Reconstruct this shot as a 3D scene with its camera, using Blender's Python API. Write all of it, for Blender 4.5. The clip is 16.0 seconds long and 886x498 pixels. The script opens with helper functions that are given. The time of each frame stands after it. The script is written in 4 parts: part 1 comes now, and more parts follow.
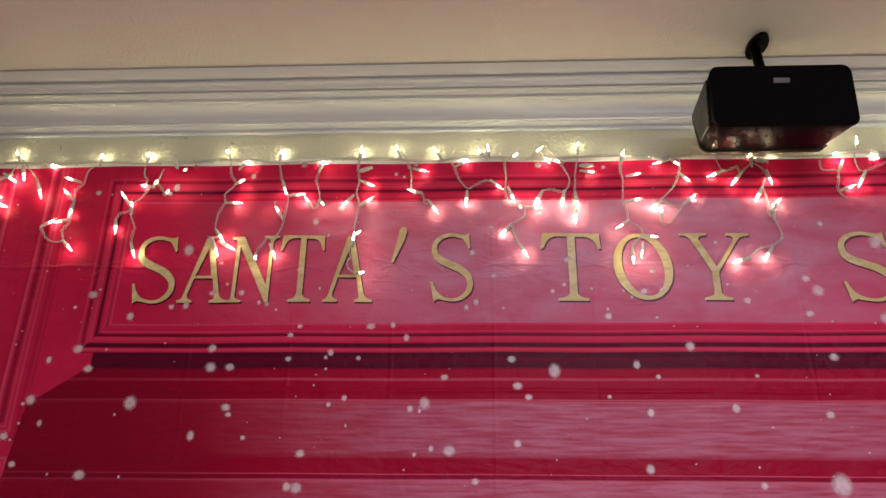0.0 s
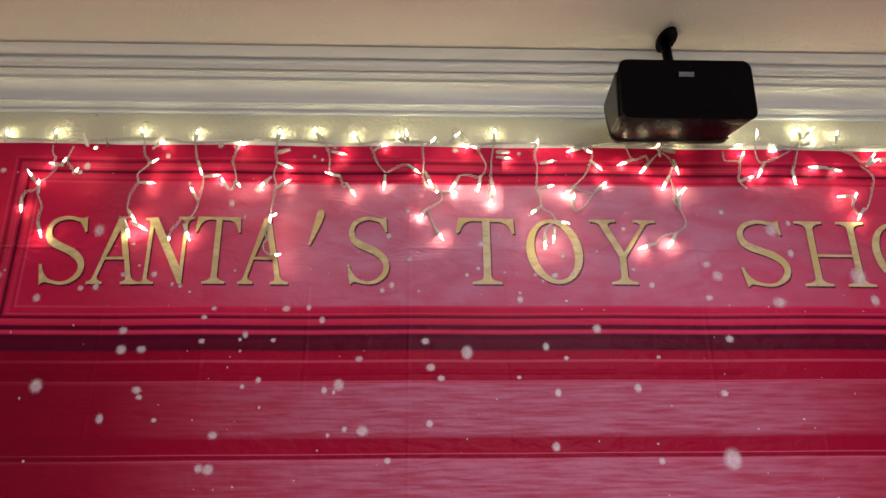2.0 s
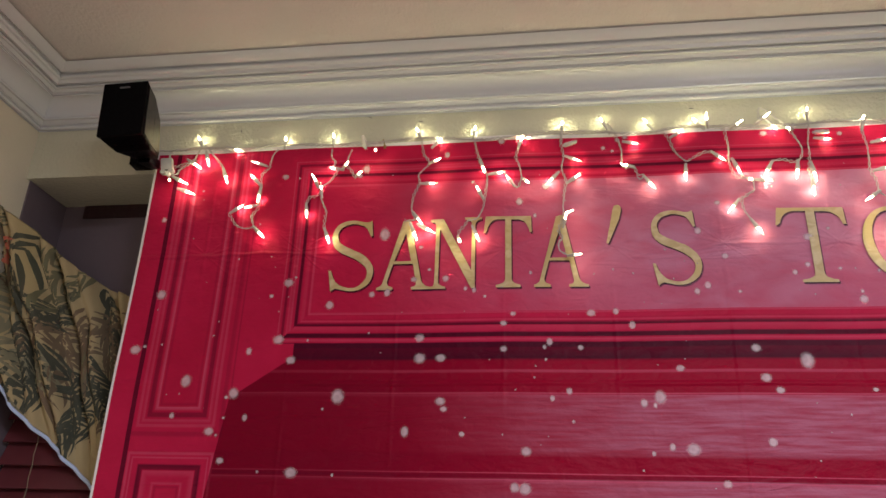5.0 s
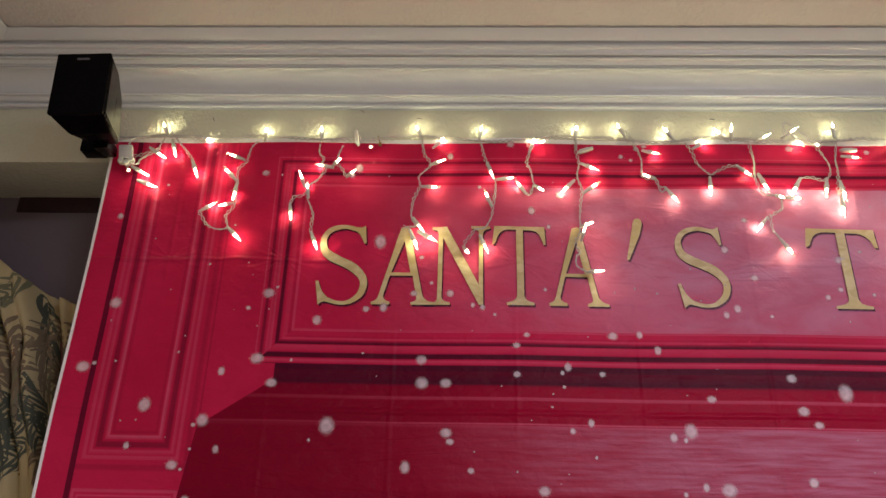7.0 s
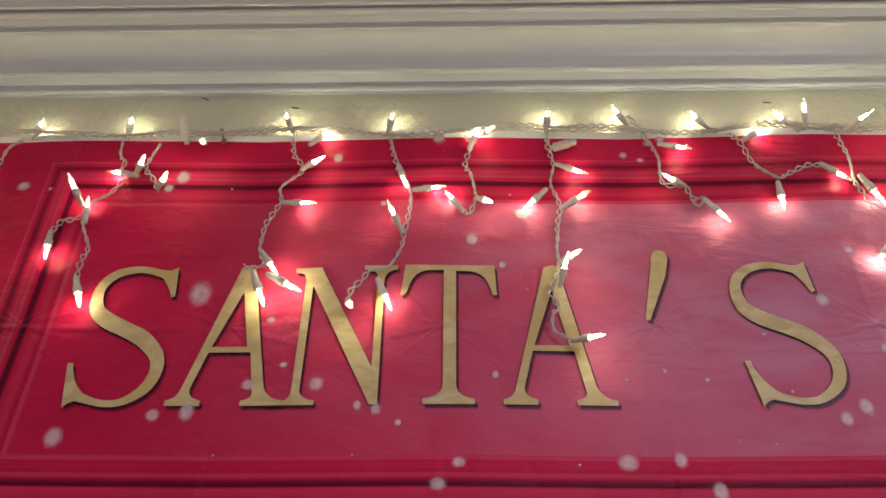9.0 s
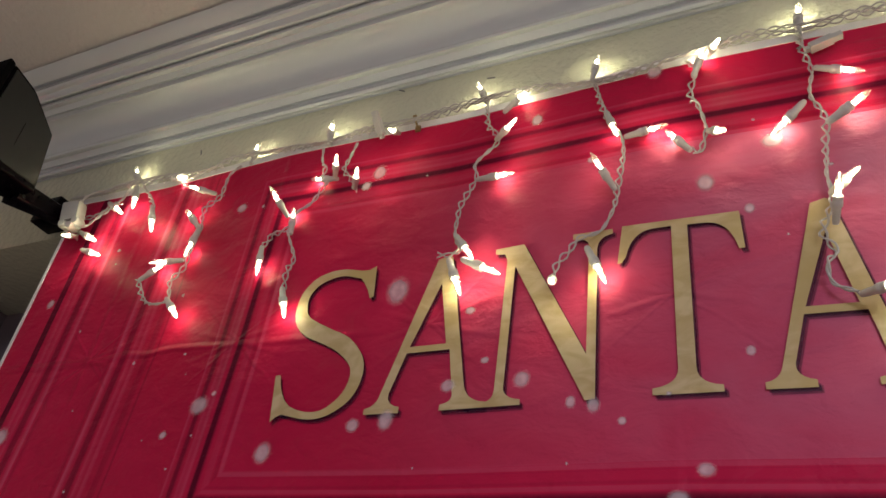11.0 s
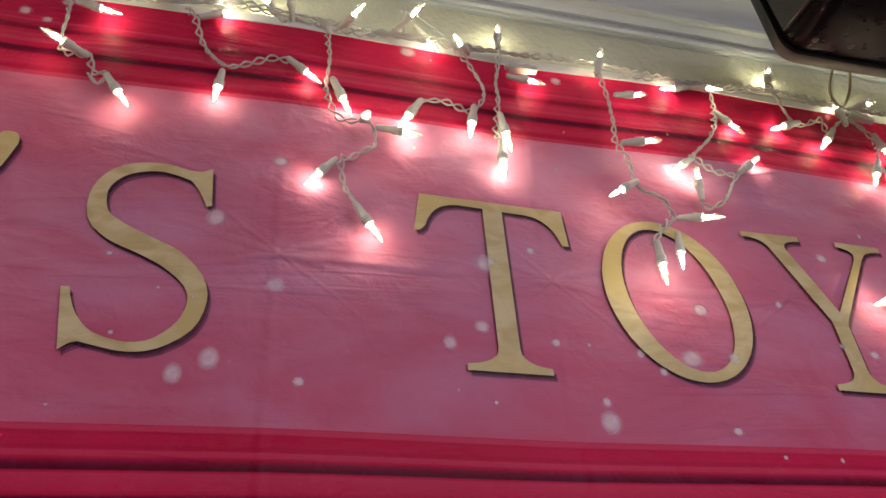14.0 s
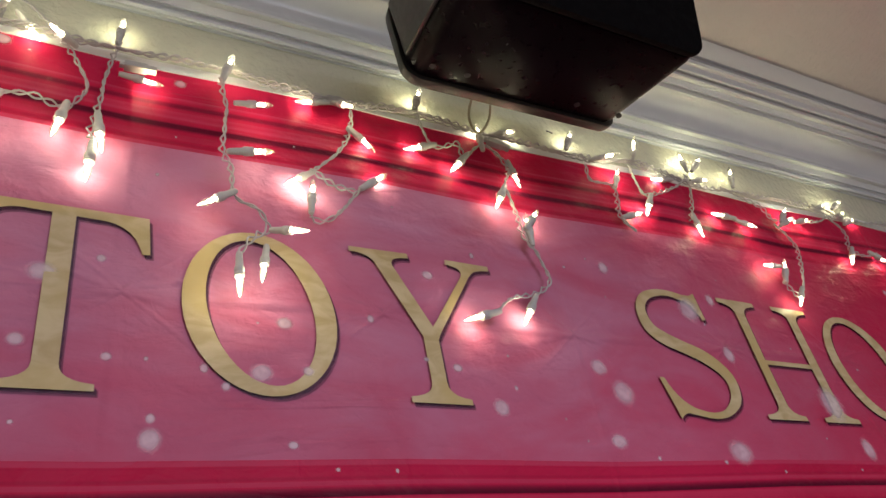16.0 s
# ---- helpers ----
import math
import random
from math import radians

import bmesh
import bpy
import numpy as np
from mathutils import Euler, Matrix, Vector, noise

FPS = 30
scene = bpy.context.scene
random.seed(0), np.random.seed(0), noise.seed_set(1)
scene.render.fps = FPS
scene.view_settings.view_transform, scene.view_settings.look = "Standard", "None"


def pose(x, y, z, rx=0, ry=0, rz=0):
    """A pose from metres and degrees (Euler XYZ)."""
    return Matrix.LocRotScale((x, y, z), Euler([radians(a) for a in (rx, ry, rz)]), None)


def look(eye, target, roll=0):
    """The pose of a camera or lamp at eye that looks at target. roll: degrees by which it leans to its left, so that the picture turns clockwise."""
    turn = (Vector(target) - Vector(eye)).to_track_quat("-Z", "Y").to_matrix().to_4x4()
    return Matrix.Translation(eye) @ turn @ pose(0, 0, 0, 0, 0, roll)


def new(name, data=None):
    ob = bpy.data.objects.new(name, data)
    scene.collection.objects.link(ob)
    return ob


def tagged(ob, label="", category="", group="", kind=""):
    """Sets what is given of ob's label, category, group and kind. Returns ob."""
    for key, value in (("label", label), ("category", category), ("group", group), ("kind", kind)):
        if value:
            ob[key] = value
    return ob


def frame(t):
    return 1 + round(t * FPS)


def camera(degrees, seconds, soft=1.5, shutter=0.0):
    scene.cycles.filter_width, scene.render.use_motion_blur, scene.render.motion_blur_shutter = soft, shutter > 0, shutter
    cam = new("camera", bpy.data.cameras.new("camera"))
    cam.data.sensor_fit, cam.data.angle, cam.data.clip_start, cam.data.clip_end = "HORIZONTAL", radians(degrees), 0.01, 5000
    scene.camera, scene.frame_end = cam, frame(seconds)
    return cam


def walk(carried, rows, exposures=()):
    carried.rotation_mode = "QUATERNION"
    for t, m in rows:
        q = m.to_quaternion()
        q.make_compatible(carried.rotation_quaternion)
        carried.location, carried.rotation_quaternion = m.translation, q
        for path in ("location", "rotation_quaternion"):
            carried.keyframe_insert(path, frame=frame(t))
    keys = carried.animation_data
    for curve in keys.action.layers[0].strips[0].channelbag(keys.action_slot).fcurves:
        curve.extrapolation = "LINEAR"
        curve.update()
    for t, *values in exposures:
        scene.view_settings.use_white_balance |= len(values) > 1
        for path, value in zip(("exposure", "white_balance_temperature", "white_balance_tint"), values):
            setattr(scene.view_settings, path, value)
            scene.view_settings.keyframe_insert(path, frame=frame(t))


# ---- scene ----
cam = camera(60.7, 16.0)
PATH = [
    (0, (0.094, 0.133, 1.457), (0.004, 1.971, 2.241), 0.7),
    (0.5, (0.111, 0.136, 1.451), (0.131, 1.978, 2.231), 0.3),
    (1, (0.137, 0.123, 1.45), (0.241, 1.968, 2.216), -0.3),
    (1.5, (0.149, 0.12, 1.441), (0.281, 1.964, 2.204), -0.8),
    (2, (0.136, 0.109, 1.457), (0.217, 1.968, 2.191), -0.7),
    (2.5, (0.083, 0.13, 1.458), (0.066, 1.994, 2.182), -0.4),
    (3, (0.002, 0.175, 1.459), (-0.122, 2.034, 2.186), 0.1),
    (3.5, (-0.066, 0.213, 1.476), (-0.297, 2.063, 2.2), 0.7),
    (4, (-0.153, 0.232, 1.475), (-0.445, 2.066, 2.218), 1.4),
    (4.2, (-0.202, 0.236, 1.475), (-0.489, 2.066, 2.229), 1.5),
    (6.5, (-0.25, 0.271, 1.461), (-0.412, 2.101, 2.253), 2.0),
    (7, (-0.402, 0.39, 1.524), (-0.462, 2.214, 2.344), 1.3),
    (7.5, (-0.442, 0.472, 1.552), (-0.388, 2.264, 2.439), 0.4),
    (8, (-0.423, 0.689, 1.585), (-0.269, 2.428, 2.561), -0.6),
    (8.2, (-0.407, 0.769, 1.615), (-0.244, 2.486, 2.627), -0.8),
    (10.3, (-0.13, 1.196, 1.747), (-0.807, 2.617, 2.98), 8.0),
    (10.5, (-0.139, 1.188, 1.746), (-0.879, 2.597, 2.958), 8.7),
    (11, (-0.223, 1.173, 1.752), (-1.038, 2.605, 2.886), 9.1),
    (11.5, (-0.319, 1.157, 1.759), (-1.03, 2.672, 2.853), 8.2),
    (12, (-0.293, 1.189, 1.759), (-0.799, 2.778, 2.864), 6.5),
    (12.5, (-0.212, 1.21, 1.759), (-0.389, 2.866, 2.867), 3.6),
    (13, (-0.09, 1.209, 1.78), (-0.018, 2.915, 2.821), 1.3),
    (13.5, (0.009, 1.243, 1.761), (0.351, 2.868, 2.874), -1.5),
    (14, (0.118, 1.228, 1.756), (0.583, 2.787, 2.919), -4.4),
    (14.5, (0.196, 1.197, 1.76), (0.841, 2.686, 2.93), -7.6),
    (15, (0.262, 1.186, 1.758), (1.059, 2.606, 2.919), -10.2),
    (15.5, (0.292, 1.185, 1.746), (1.198, 2.545, 2.899), -12.2),
    (16, (0.296, 1.172, 1.74), (1.215, 2.544, 2.868), -12.4),
]
walk(cam, [(t, look(eye, target, roll)) for t, eye, target, roll in PATH], [(0, 0.17, 6580, 10), (8, 0.13, 6480, 10), (10.3, -0.19, 6150, 10), (16, -0.20, 6050, 10)])

# ---- light ----
world = bpy.data.worlds.new("world")
scene.world = world
world.use_nodes = True
back = world.node_tree.nodes["Background"]
back.inputs[0].default_value = (0.25, 0.36, 0.75, 1)
back.inputs[1].default_value = 0.07

BULB_GLOW = 140.0


def area_lamp(name, m, size_x, size_y, power, colour):
    data = bpy.data.lights.new(name, "AREA")
    data.shape, data.size, data.size_y, data.energy, data.color = "RECTANGLE", size_x, size_y, power, colour
    ob = new(name, data)
    ob.matrix_world = m
    return ob


area_lamp("room_lamp", look((0.85, -0.7, 2.42), (0.85, -0.5, 0)), 1.0, 0.8, 90.0, (0.87, 0.90, 1.06))

# ---- materials ----


def material(name):
    m = bpy.data.materials.new(name)
    m.use_nodes = True
    return m, m.node_tree, m.node_tree.nodes["Principled BSDF"]


def node(tree, kind, **inputs):
    n = tree.nodes.new(kind)
    for key, value in inputs.items():
        name = key.replace("_", " ")
        if isinstance(value, bpy.types.NodeSocket):
            tree.links.new(value, n.inputs[name])
        else:
            n.inputs[name].default_value = value
    return n


def calc(tree, op, a, b=0.0, c=None):
    n = tree.nodes.new("ShaderNodeMath")
    n.operation = op
    for slot, value in zip(n.inputs, (a, b, c)):
        if value is None:
            continue
        if isinstance(value, bpy.types.NodeSocket):
            tree.links.new(value, slot)
        else:
            slot.default_value = value
    return n.outputs[0]


def smooth(tree, value, a, b, lo=0.0, hi=1.0):
    n = tree.nodes.new("ShaderNodeMapRange")
    n.interpolation_type = "SMOOTHSTEP"
    tree.links.new(value, n.inputs["Value"])
    n.inputs["From Min"].default_value, n.inputs["From Max"].default_value = a, b
    n.inputs["To Min"].default_value, n.inputs["To Max"].default_value = lo, hi
    return n.outputs["Result"]


def ramp(tree, value, stops, lo, hi):
    """Piecewise tone over the span lo..hi from stops of (place, tone)."""
    n = tree.nodes.new("ShaderNodeMapRange")
    tree.links.new(value, n.inputs["Value"])
    n.inputs["From Min"].default_value, n.inputs["From Max"].default_value = lo, hi
    r = tree.nodes.new("ShaderNodeValToRGB")
    tree.links.new(n.outputs["Result"], r.inputs[0])
    el = r.color_ramp.elements
    while len(el) > 1:
        el.remove(el[-1])
    for k, (place, tone) in enumerate(stops):
        where = (place - lo) / (hi - lo)
        e = el[0] if k == 0 else el.new(where)
        if k == 0:
            e.position = where
        e.color = (tone, tone, tone, 1)
    return r.outputs[0]


def blend(tree, fac, a, b, mode="MIX"):
    n = tree.nodes.new("ShaderNodeMix")
    n.data_type, n.blend_type = "RGBA", mode
    for slot, value in ((n.inputs[0], fac), (n.inputs[6], a), (n.inputs[7], b)):
        if isinstance(value, bpy.types.NodeSocket):
            tree.links.new(value, slot)
        else:
            slot.default_value = value if isinstance(value, float) else (*value, 1)
    return n.outputs[2]


def noise_at(tree, scale, detail=4.0, stretch=(1, 1, 1), distortion=0.0):
    co = tree.nodes.new("ShaderNodeTexCoord").outputs["Object"]
    mp = node(tree, "ShaderNodeMapping", Vector=co, Scale=stretch)
    n = node(tree, "ShaderNodeTexNoise", Vector=mp.outputs[0], Scale=scale, Detail=detail, Distortion=distortion)
    return n.outputs["Fac"]


def bump(tree, bsdf, height, strength, distance=0.002):
    b = node(tree, "ShaderNodeBump", Height=height, Strength=strength, Distance=distance)
    tree.links.new(b.outputs[0], bsdf.inputs["Normal"])


def plain(name, colour, rough, metal=0.0, vary=0.12, scale=30.0, relief=0.0, relief_scale=200.0, spec=0.5):
    m, tree, bsdf = material(name)
    f = noise_at(tree, scale)
    lo = [c * (1 - vary) for c in colour]
    hi = [min(1.0, c * (1 + vary)) for c in colour]
    tree.links.new(blend(tree, f, lo, hi), bsdf.inputs["Base Color"])
    tree.links.new(smooth(tree, noise_at(tree, scale * 4), 0.2, 0.8, rough * 0.85, min(1.0, rough * 1.15)), bsdf.inputs["Roughness"])
    bsdf.inputs["Metallic"].default_value = metal
    bsdf.inputs["Specular IOR Level"].default_value = spec
    if relief:
        bump(tree, bsdf, noise_at(tree, relief_scale, 3.0), relief)
    return m


def wall_paint(name, colour, rough, peel):
    m, tree, bsdf = material(name)
    tone = blend(tree, noise_at(tree, 3.0), [c * 0.93 for c in colour], colour)
    tree.links.new(tone, bsdf.inputs["Base Color"])
    bsdf.inputs["Roughness"].default_value = rough
    big = smooth(tree, noise_at(tree, 110.0, 2.0, distortion=0.15), 0.30, 0.72)
    fine = noise_at(tree, 420.0, 2.0)
    bump(tree, bsdf, calc(tree, "MULTIPLY_ADD", fine, 0.25, big), peel, 0.0025)
    return m


WALL = wall_paint("cream_eggshell_paint", (0.64, 0.64, 0.50), 0.22, 0.40)
WALL_SIDE = wall_paint("cream_matt_paint", (0.74, 0.68, 0.54), 0.6, 0.3)
CEILING = wall_paint("ceiling_paint", (0.73, 0.71, 0.68), 0.8, 0.35)
TRIM = plain("white_gloss_trim", (0.695, 0.725, 0.745), 0.24, vary=0.05, scale=5.0, relief=0.06, relief_scale=60.0)
FLOOR = plain("brown_floor", (0.22, 0.15, 0.10), 0.5, scale=8.0)
BLACK = plain("black_plastic", (0.0016, 0.0012, 0.0022), 0.30, vary=0.2, spec=0.05)
BLACK_GRILLE = plain("black_cloth_grille", (0.0035, 0.003, 0.0035), 0.85, vary=0.3, relief=0.4, relief_scale=1500.0, spec=0.06)
GREY_PLASTIC = plain("dark_grey_plastic", (0.014, 0.0145, 0.013), 0.42, vary=0.15, relief=0.06, relief_scale=900.0)
BADGE = plain("grey_badge", (0.13, 0.125, 0.135), 0.4)
CORD = plain("white_pvc_cord", (0.46, 0.44, 0.42), 0.38, vary=0.08, scale=120.0)
SOCKET = plain("white_plastic_socket", (0.50, 0.49, 0.46), 0.35, vary=0.08, scale=150.0, relief=0.1, relief_scale=700.0)
BRASS = plain("brass_nail", (0.35, 0.24, 0.10), 0.35, metal=0.9)
CABLE = plain("tan_speaker_cable", (0.30, 0.25, 0.16), 0.4)
SLAT = plain("mahogany_slat", (0.13, 0.026, 0.032), 0.4, vary=0.25, scale=14.0)
# near-black red standing in for the shadow below the recess head
SHADOW_STRIP = plain("recess_shadow_dark", (0.022, 0.0035, 0.006), 0.6, vary=0.2, scale=14.0)
# dark mauve that carries the window recess's shade in its colour
RECESS_SHADE = plain("recess_shade_mauve", (0.14, 0.108, 0.125), 0.7, vary=0.1, scale=4.0, relief=0.2, relief_scale=90.0)
# blue window daylight on the lining is put into its base colour
LINING = plain("daylit_blue_lining", (0.55, 0.66, 0.92), 0.7)
HEM = plain("white_vinyl_edge", (0.80, 0.78, 0.77), 0.5, vary=0.06)

m, tree, bsdf = material("clear_bulb_glass")
tree.nodes.remove(bsdf)
clear = node(tree, "ShaderNodeBsdfTransparent", Color=(0.96, 0.95, 0.92, 1))
shine = node(tree, "ShaderNodeBsdfGlossy", Color=(1, 1, 1, 1), Roughness=0.06)
rim = node(tree, "ShaderNodeFresnel", IOR=1.5)
glass_mix = node(tree, "ShaderNodeMixShader", Fac=calc(tree, "MULTIPLY_ADD", rim.outputs[0], 0.8, 0.06))
tree.links.new(clear.outputs[0], glass_mix.inputs[1])
tree.links.new(shine.outputs[0], glass_mix.inputs[2])
milky = node(tree, "ShaderNodeBsdfTranslucent", Color=(0.92, 0.88, 0.80, 1))
bulb_mix = node(tree, "ShaderNodeMixShader", Fac=0.07)
tree.links.new(glass_mix.outputs[0], bulb_mix.inputs[1])
tree.links.new(milky.outputs[0], bulb_mix.inputs[2])
tree.links.new(bulb_mix.outputs[0], tree.nodes["Material Output"].inputs["Surface"])
GLASS = m

m, tree, bsdf = material("glowing_filament")
bsdf.inputs["Base Color"].default_value = (1, 0.9, 0.7, 1)
bsdf.inputs["Emission Color"].default_value = (1.0, 0.90, 0.54, 1)
bsdf.inputs["Emission Strength"].default_value = BULB_GLOW
GLOW = m

m, tree, bsdf = material("window_glass")
bsdf.inputs["Roughness"].default_value = 0.02
bsdf.inputs["Transmission Weight"].default_value = 1.0
PANE = m

# printed banner cloth: a painted shop front, mirrored about its middle
MID = 0.41
m, tree, bsdf = material("printed_banner_cloth")
xyz = node(tree, "ShaderNodeSeparateXYZ", Vector=tree.nodes.new("ShaderNodeTexCoord").outputs["Object"])
X, Z = xyz.outputs["X"], xyz.outputs["Z"]
U = calc(tree, "ABSOLUTE", calc(tree, "SUBTRACT", X, MID))


def box_distance(mid_u, half_u, mid_z, half_z):
    a = calc(tree, "SUBTRACT", calc(tree, "ABSOLUTE", calc(tree, "SUBTRACT", U, mid_u)), half_u)
    b = calc(tree, "SUBTRACT", calc(tree, "ABSOLUTE", calc(tree, "SUBTRACT", Z, mid_z)), half_z)
    return calc(tree, "MAXIMUM", a, b)


def inside(d):
    return calc(tree, "LESS_THAN", d, 0.0)


SIGN = box_distance(0.0, 1.189, 2.0985, 0.2135)
PILASTER = box_distance(1.381, 0.104, 2.148, 0.454)
LOWER = box_distance(1.381, 0.090, 1.3325, 0.3335)
sign_tone = ramp(tree, SIGN, [(-0.068, 0.5), (-0.065, 0.66), (-0.062, 0.66), (-0.060, 0.36), (-0.057, 0.38), (-0.054, 0.60), (-0.048, 0.58), (-0.044, 0.46), (-0.0395, 0.13), (-0.0355, 0.13), (-0.033, 0.4),
                              (-0.030, 0.52), (-0.027, 0.68), (-0.023, 0.58), (-0.019, 0.64), (-0.016, 0.45), (-0.012, 0.22), (-0.009, 0.24), (-0.005, 0.5), (-0.001, 0.68), (0.003, 0.5)], -0.08, 0.01)
foot_tone = ramp(tree, Z, [(1.880, 0.06), (1.885, 0.08), (1.888, 0.55), (1.893, 0.68), (1.896, 0.45), (1.898, 0.10), (1.905, 0.08), (1.908, 0.40), (1.910, 0.56), (1.916, 0.60), (1.920, 0.62), (1.9215, 0.40), (1.9225, 0.10),
                           (1.926, 0.18), (1.929, 0.32), (1.931, 0.62), (1.934, 0.64), (1.9355, 0.40), (1.937, 0.38), (1.939, 0.5)], 1.88, 1.95)
a_side = calc(tree, "SUBTRACT", U, 1.189)
b_side = calc(tree, "SUBTRACT", 1.885, Z)
at_foot = calc(tree, "MULTIPLY", calc(tree, "GREATER_THAN", b_side, a_side), calc(tree, "LESS_THAN", Z, 1.945))
sign_tone = blend(tree, at_foot, sign_tone, foot_tone)
PANEL_STOPS = [(-0.072, 0.48), (-0.066, 0.34), (-0.063, 0.46), (-0.060, 0.76), (-0.055, 0.62), (-0.052, 0.46), (-0.049, 0.27), (-0.042, 0.25), (-0.038, 0.46), (-0.035, 0.66), (-0.031, 0.60), (-0.028, 0.52), (-0.025, 0.66),
               (-0.021, 0.62), (-0.018, 0.46), (-0.013, 0.44), (-0.010, 0.33), (-0.004, 0.35), (0.001, 0.5)]
LOW_STOPS = [(-0.072, 0.48), (-0.066, 0.32), (-0.061, 0.68), (-0.054, 0.46), (-0.044, 0.60), (-0.037, 0.66), (-0.034, 0.22), (-0.026, 0.16), (-0.022, 0.5), (-0.014, 0.5), (-0.011, 0.72), (-0.008, 0.46), (-0.004, 0.70), (-0.001, 0.66), (0.002, 0.5)]
pil_tone = ramp(tree, PILASTER, PANEL_STOPS, -0.08, 0.01)
low_tone = ramp(tree, LOWER, LOW_STOPS, -0.08, 0.01)
# clapboards below the sign
board_z = calc(tree, "SUBTRACT", Z, 1.625)
board_f = calc(tree, "MULTIPLY", calc(tree, "FRACT", calc(tree, "DIVIDE", board_z, 0.159)), 0.159)
board_tone = ramp(tree, board_f, [(0.0, 0.42), (0.003, 0.3), (0.008, 0.34), (0.010, 0.80), (0.013, 0.42), (0.042, 0.40), (0.050, 0.46), (0.054, 0.52), (0.150, 0.56), (0.156, 0.66), (0.1575, 0.84), (0.159, 0.42)], 0.0, 0.159)
board_pink = ramp(tree, board_f, [(0.0, 1.0), (0.002, 0.0), (0.040, 0.0), (0.046, 0.55), (0.054, 1.0), (0.158, 1.0)], 0.0, 0.159)
ledge_tone = ramp(tree, Z, [(1.780, 0.5), (1.784, 0.78), (1.787, 0.42), (1.818, 0.46), (1.823, 0.48), (1.8245, 0.66), (1.829, 0.70), (1.832, 0.44), (1.846, 0.42), (1.850, 0.30), (1.854, 0.05), (1.859, 0.12), (1.874, 0.17), (1.877, 0.06), (1.884, 0.04)], 1.77, 1.89)
on_ledge = calc(tree, "GREATER_THAN", Z, 1.781)
under_tone = blend(tree, on_ledge, board_tone, ledge_tone)
under_pink = calc(tree, "MULTIPLY", calc(tree, "SUBTRACT", 1.0, on_ledge), board_pink)
n1 = calc(tree, "MINIMUM", calc(tree, "MAXIMUM", calc(tree, "SUBTRACT", 1.855, Z), 0.0), 0.082)
n2 = calc(tree, "MAXIMUM", calc(tree, "SUBTRACT", 1.773, Z), 0.0)
half = calc(tree, "MULTIPLY_ADD", n1, 1.52, calc(tree, "MULTIPLY_ADD", n2, 0.14, 1.15))
under = calc(tree, "MULTIPLY", calc(tree, "LESS_THAN", U, half), calc(tree, "LESS_THAN", Z, 1.885))
# tone: dark lines, mid field, bright lines
stripe = ramp(tree, U, [(1.27, 0.5), (1.272, 0.28), (1.276, 0.5)], 1.26, 1.50)
tone = blend(tree, inside(SIGN), stripe, sign_tone)
tone = blend(tree, under, tone, under_tone)
tone = blend(tree, inside(PILASTER), tone, pil_tone)
tone = blend(tree, inside(LOWER), tone, low_tone)
edge_line = calc(tree, "MULTIPLY", calc(tree, "GREATER_THAN", U, 1.4725), calc(tree, "LESS_THAN", U, 1.4825))
tone = blend(tree, edge_line, tone, (0.15, 0.15, 0.15))
# pale wash in the middle of sign and boards: print plus painted cloth sheen
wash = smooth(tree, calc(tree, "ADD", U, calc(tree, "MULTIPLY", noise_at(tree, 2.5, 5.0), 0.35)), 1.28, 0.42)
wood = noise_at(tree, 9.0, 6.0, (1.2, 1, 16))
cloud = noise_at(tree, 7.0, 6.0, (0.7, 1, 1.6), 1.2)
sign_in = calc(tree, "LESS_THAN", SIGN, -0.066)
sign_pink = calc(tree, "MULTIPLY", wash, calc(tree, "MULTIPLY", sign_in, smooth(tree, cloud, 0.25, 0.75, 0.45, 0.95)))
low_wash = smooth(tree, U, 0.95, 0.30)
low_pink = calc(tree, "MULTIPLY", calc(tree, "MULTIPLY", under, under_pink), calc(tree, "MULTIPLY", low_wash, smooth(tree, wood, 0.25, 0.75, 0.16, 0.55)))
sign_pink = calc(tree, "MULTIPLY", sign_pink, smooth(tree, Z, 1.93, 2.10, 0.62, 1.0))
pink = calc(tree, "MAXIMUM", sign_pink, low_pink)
red = blend(tree, smooth(tree, noise_at(tree, 5.0, 5.0), 0.25, 0.75), (0.43, 0.008, 0.046), (0.53, 0.014, 0.068))
# boards turn a deeper red and lose their bright lines towards the outer ends
outer_dark = smooth(tree, calc(tree, "MULTIPLY", under, U), 0.55, 1.12)
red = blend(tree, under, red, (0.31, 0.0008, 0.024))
red = blend(tree, outer_dark, red, (0.190, 0.0003, 0.016))
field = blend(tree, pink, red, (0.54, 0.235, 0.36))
dark = smooth(tree, tone, 0.5, 0.05)
light = calc(tree, "MULTIPLY", smooth(tree, tone, 0.5, 0.9), calc(tree, "MULTIPLY_ADD", outer_dark, -0.75, 1.0))
col = blend(tree, dark, field, (0.070, 0.002, 0.016))
col = blend(tree, light, col, (0.58, 0.090, 0.17))
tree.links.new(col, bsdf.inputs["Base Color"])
bsdf.inputs["Roughness"].default_value = 0.44
bsdf.inputs["Specular IOR Level"].default_value = 0.08
crumple = noise_at(tree, 24.0, 6.0, (1, 1, 1.5), 0.3)
ripple = noise_at(tree, 6.0, 3.0, (0.5, 1, 1.8))
weave = noise_at(tree, 1400.0, 1.0)
ridge_a = smooth(tree, calc(tree, "ABSOLUTE", calc(tree, "SUBTRACT", noise_at(tree, 7.0, 3.0, (0.45, 1, 2.6), 0.9), 0.5)), 0.075, 0.0)
ridge_b = smooth(tree, calc(tree, "ABSOLUTE", calc(tree, "SUBTRACT", noise_at(tree, 11.0, 2.0, (1.3, 1, 1.0), 1.4), 0.5)), 0.035, 0.0)
tugged = smooth(tree, noise_at(tree, 3.2, 2.0, (1, 1, 1.4)), 0.42, 0.66)
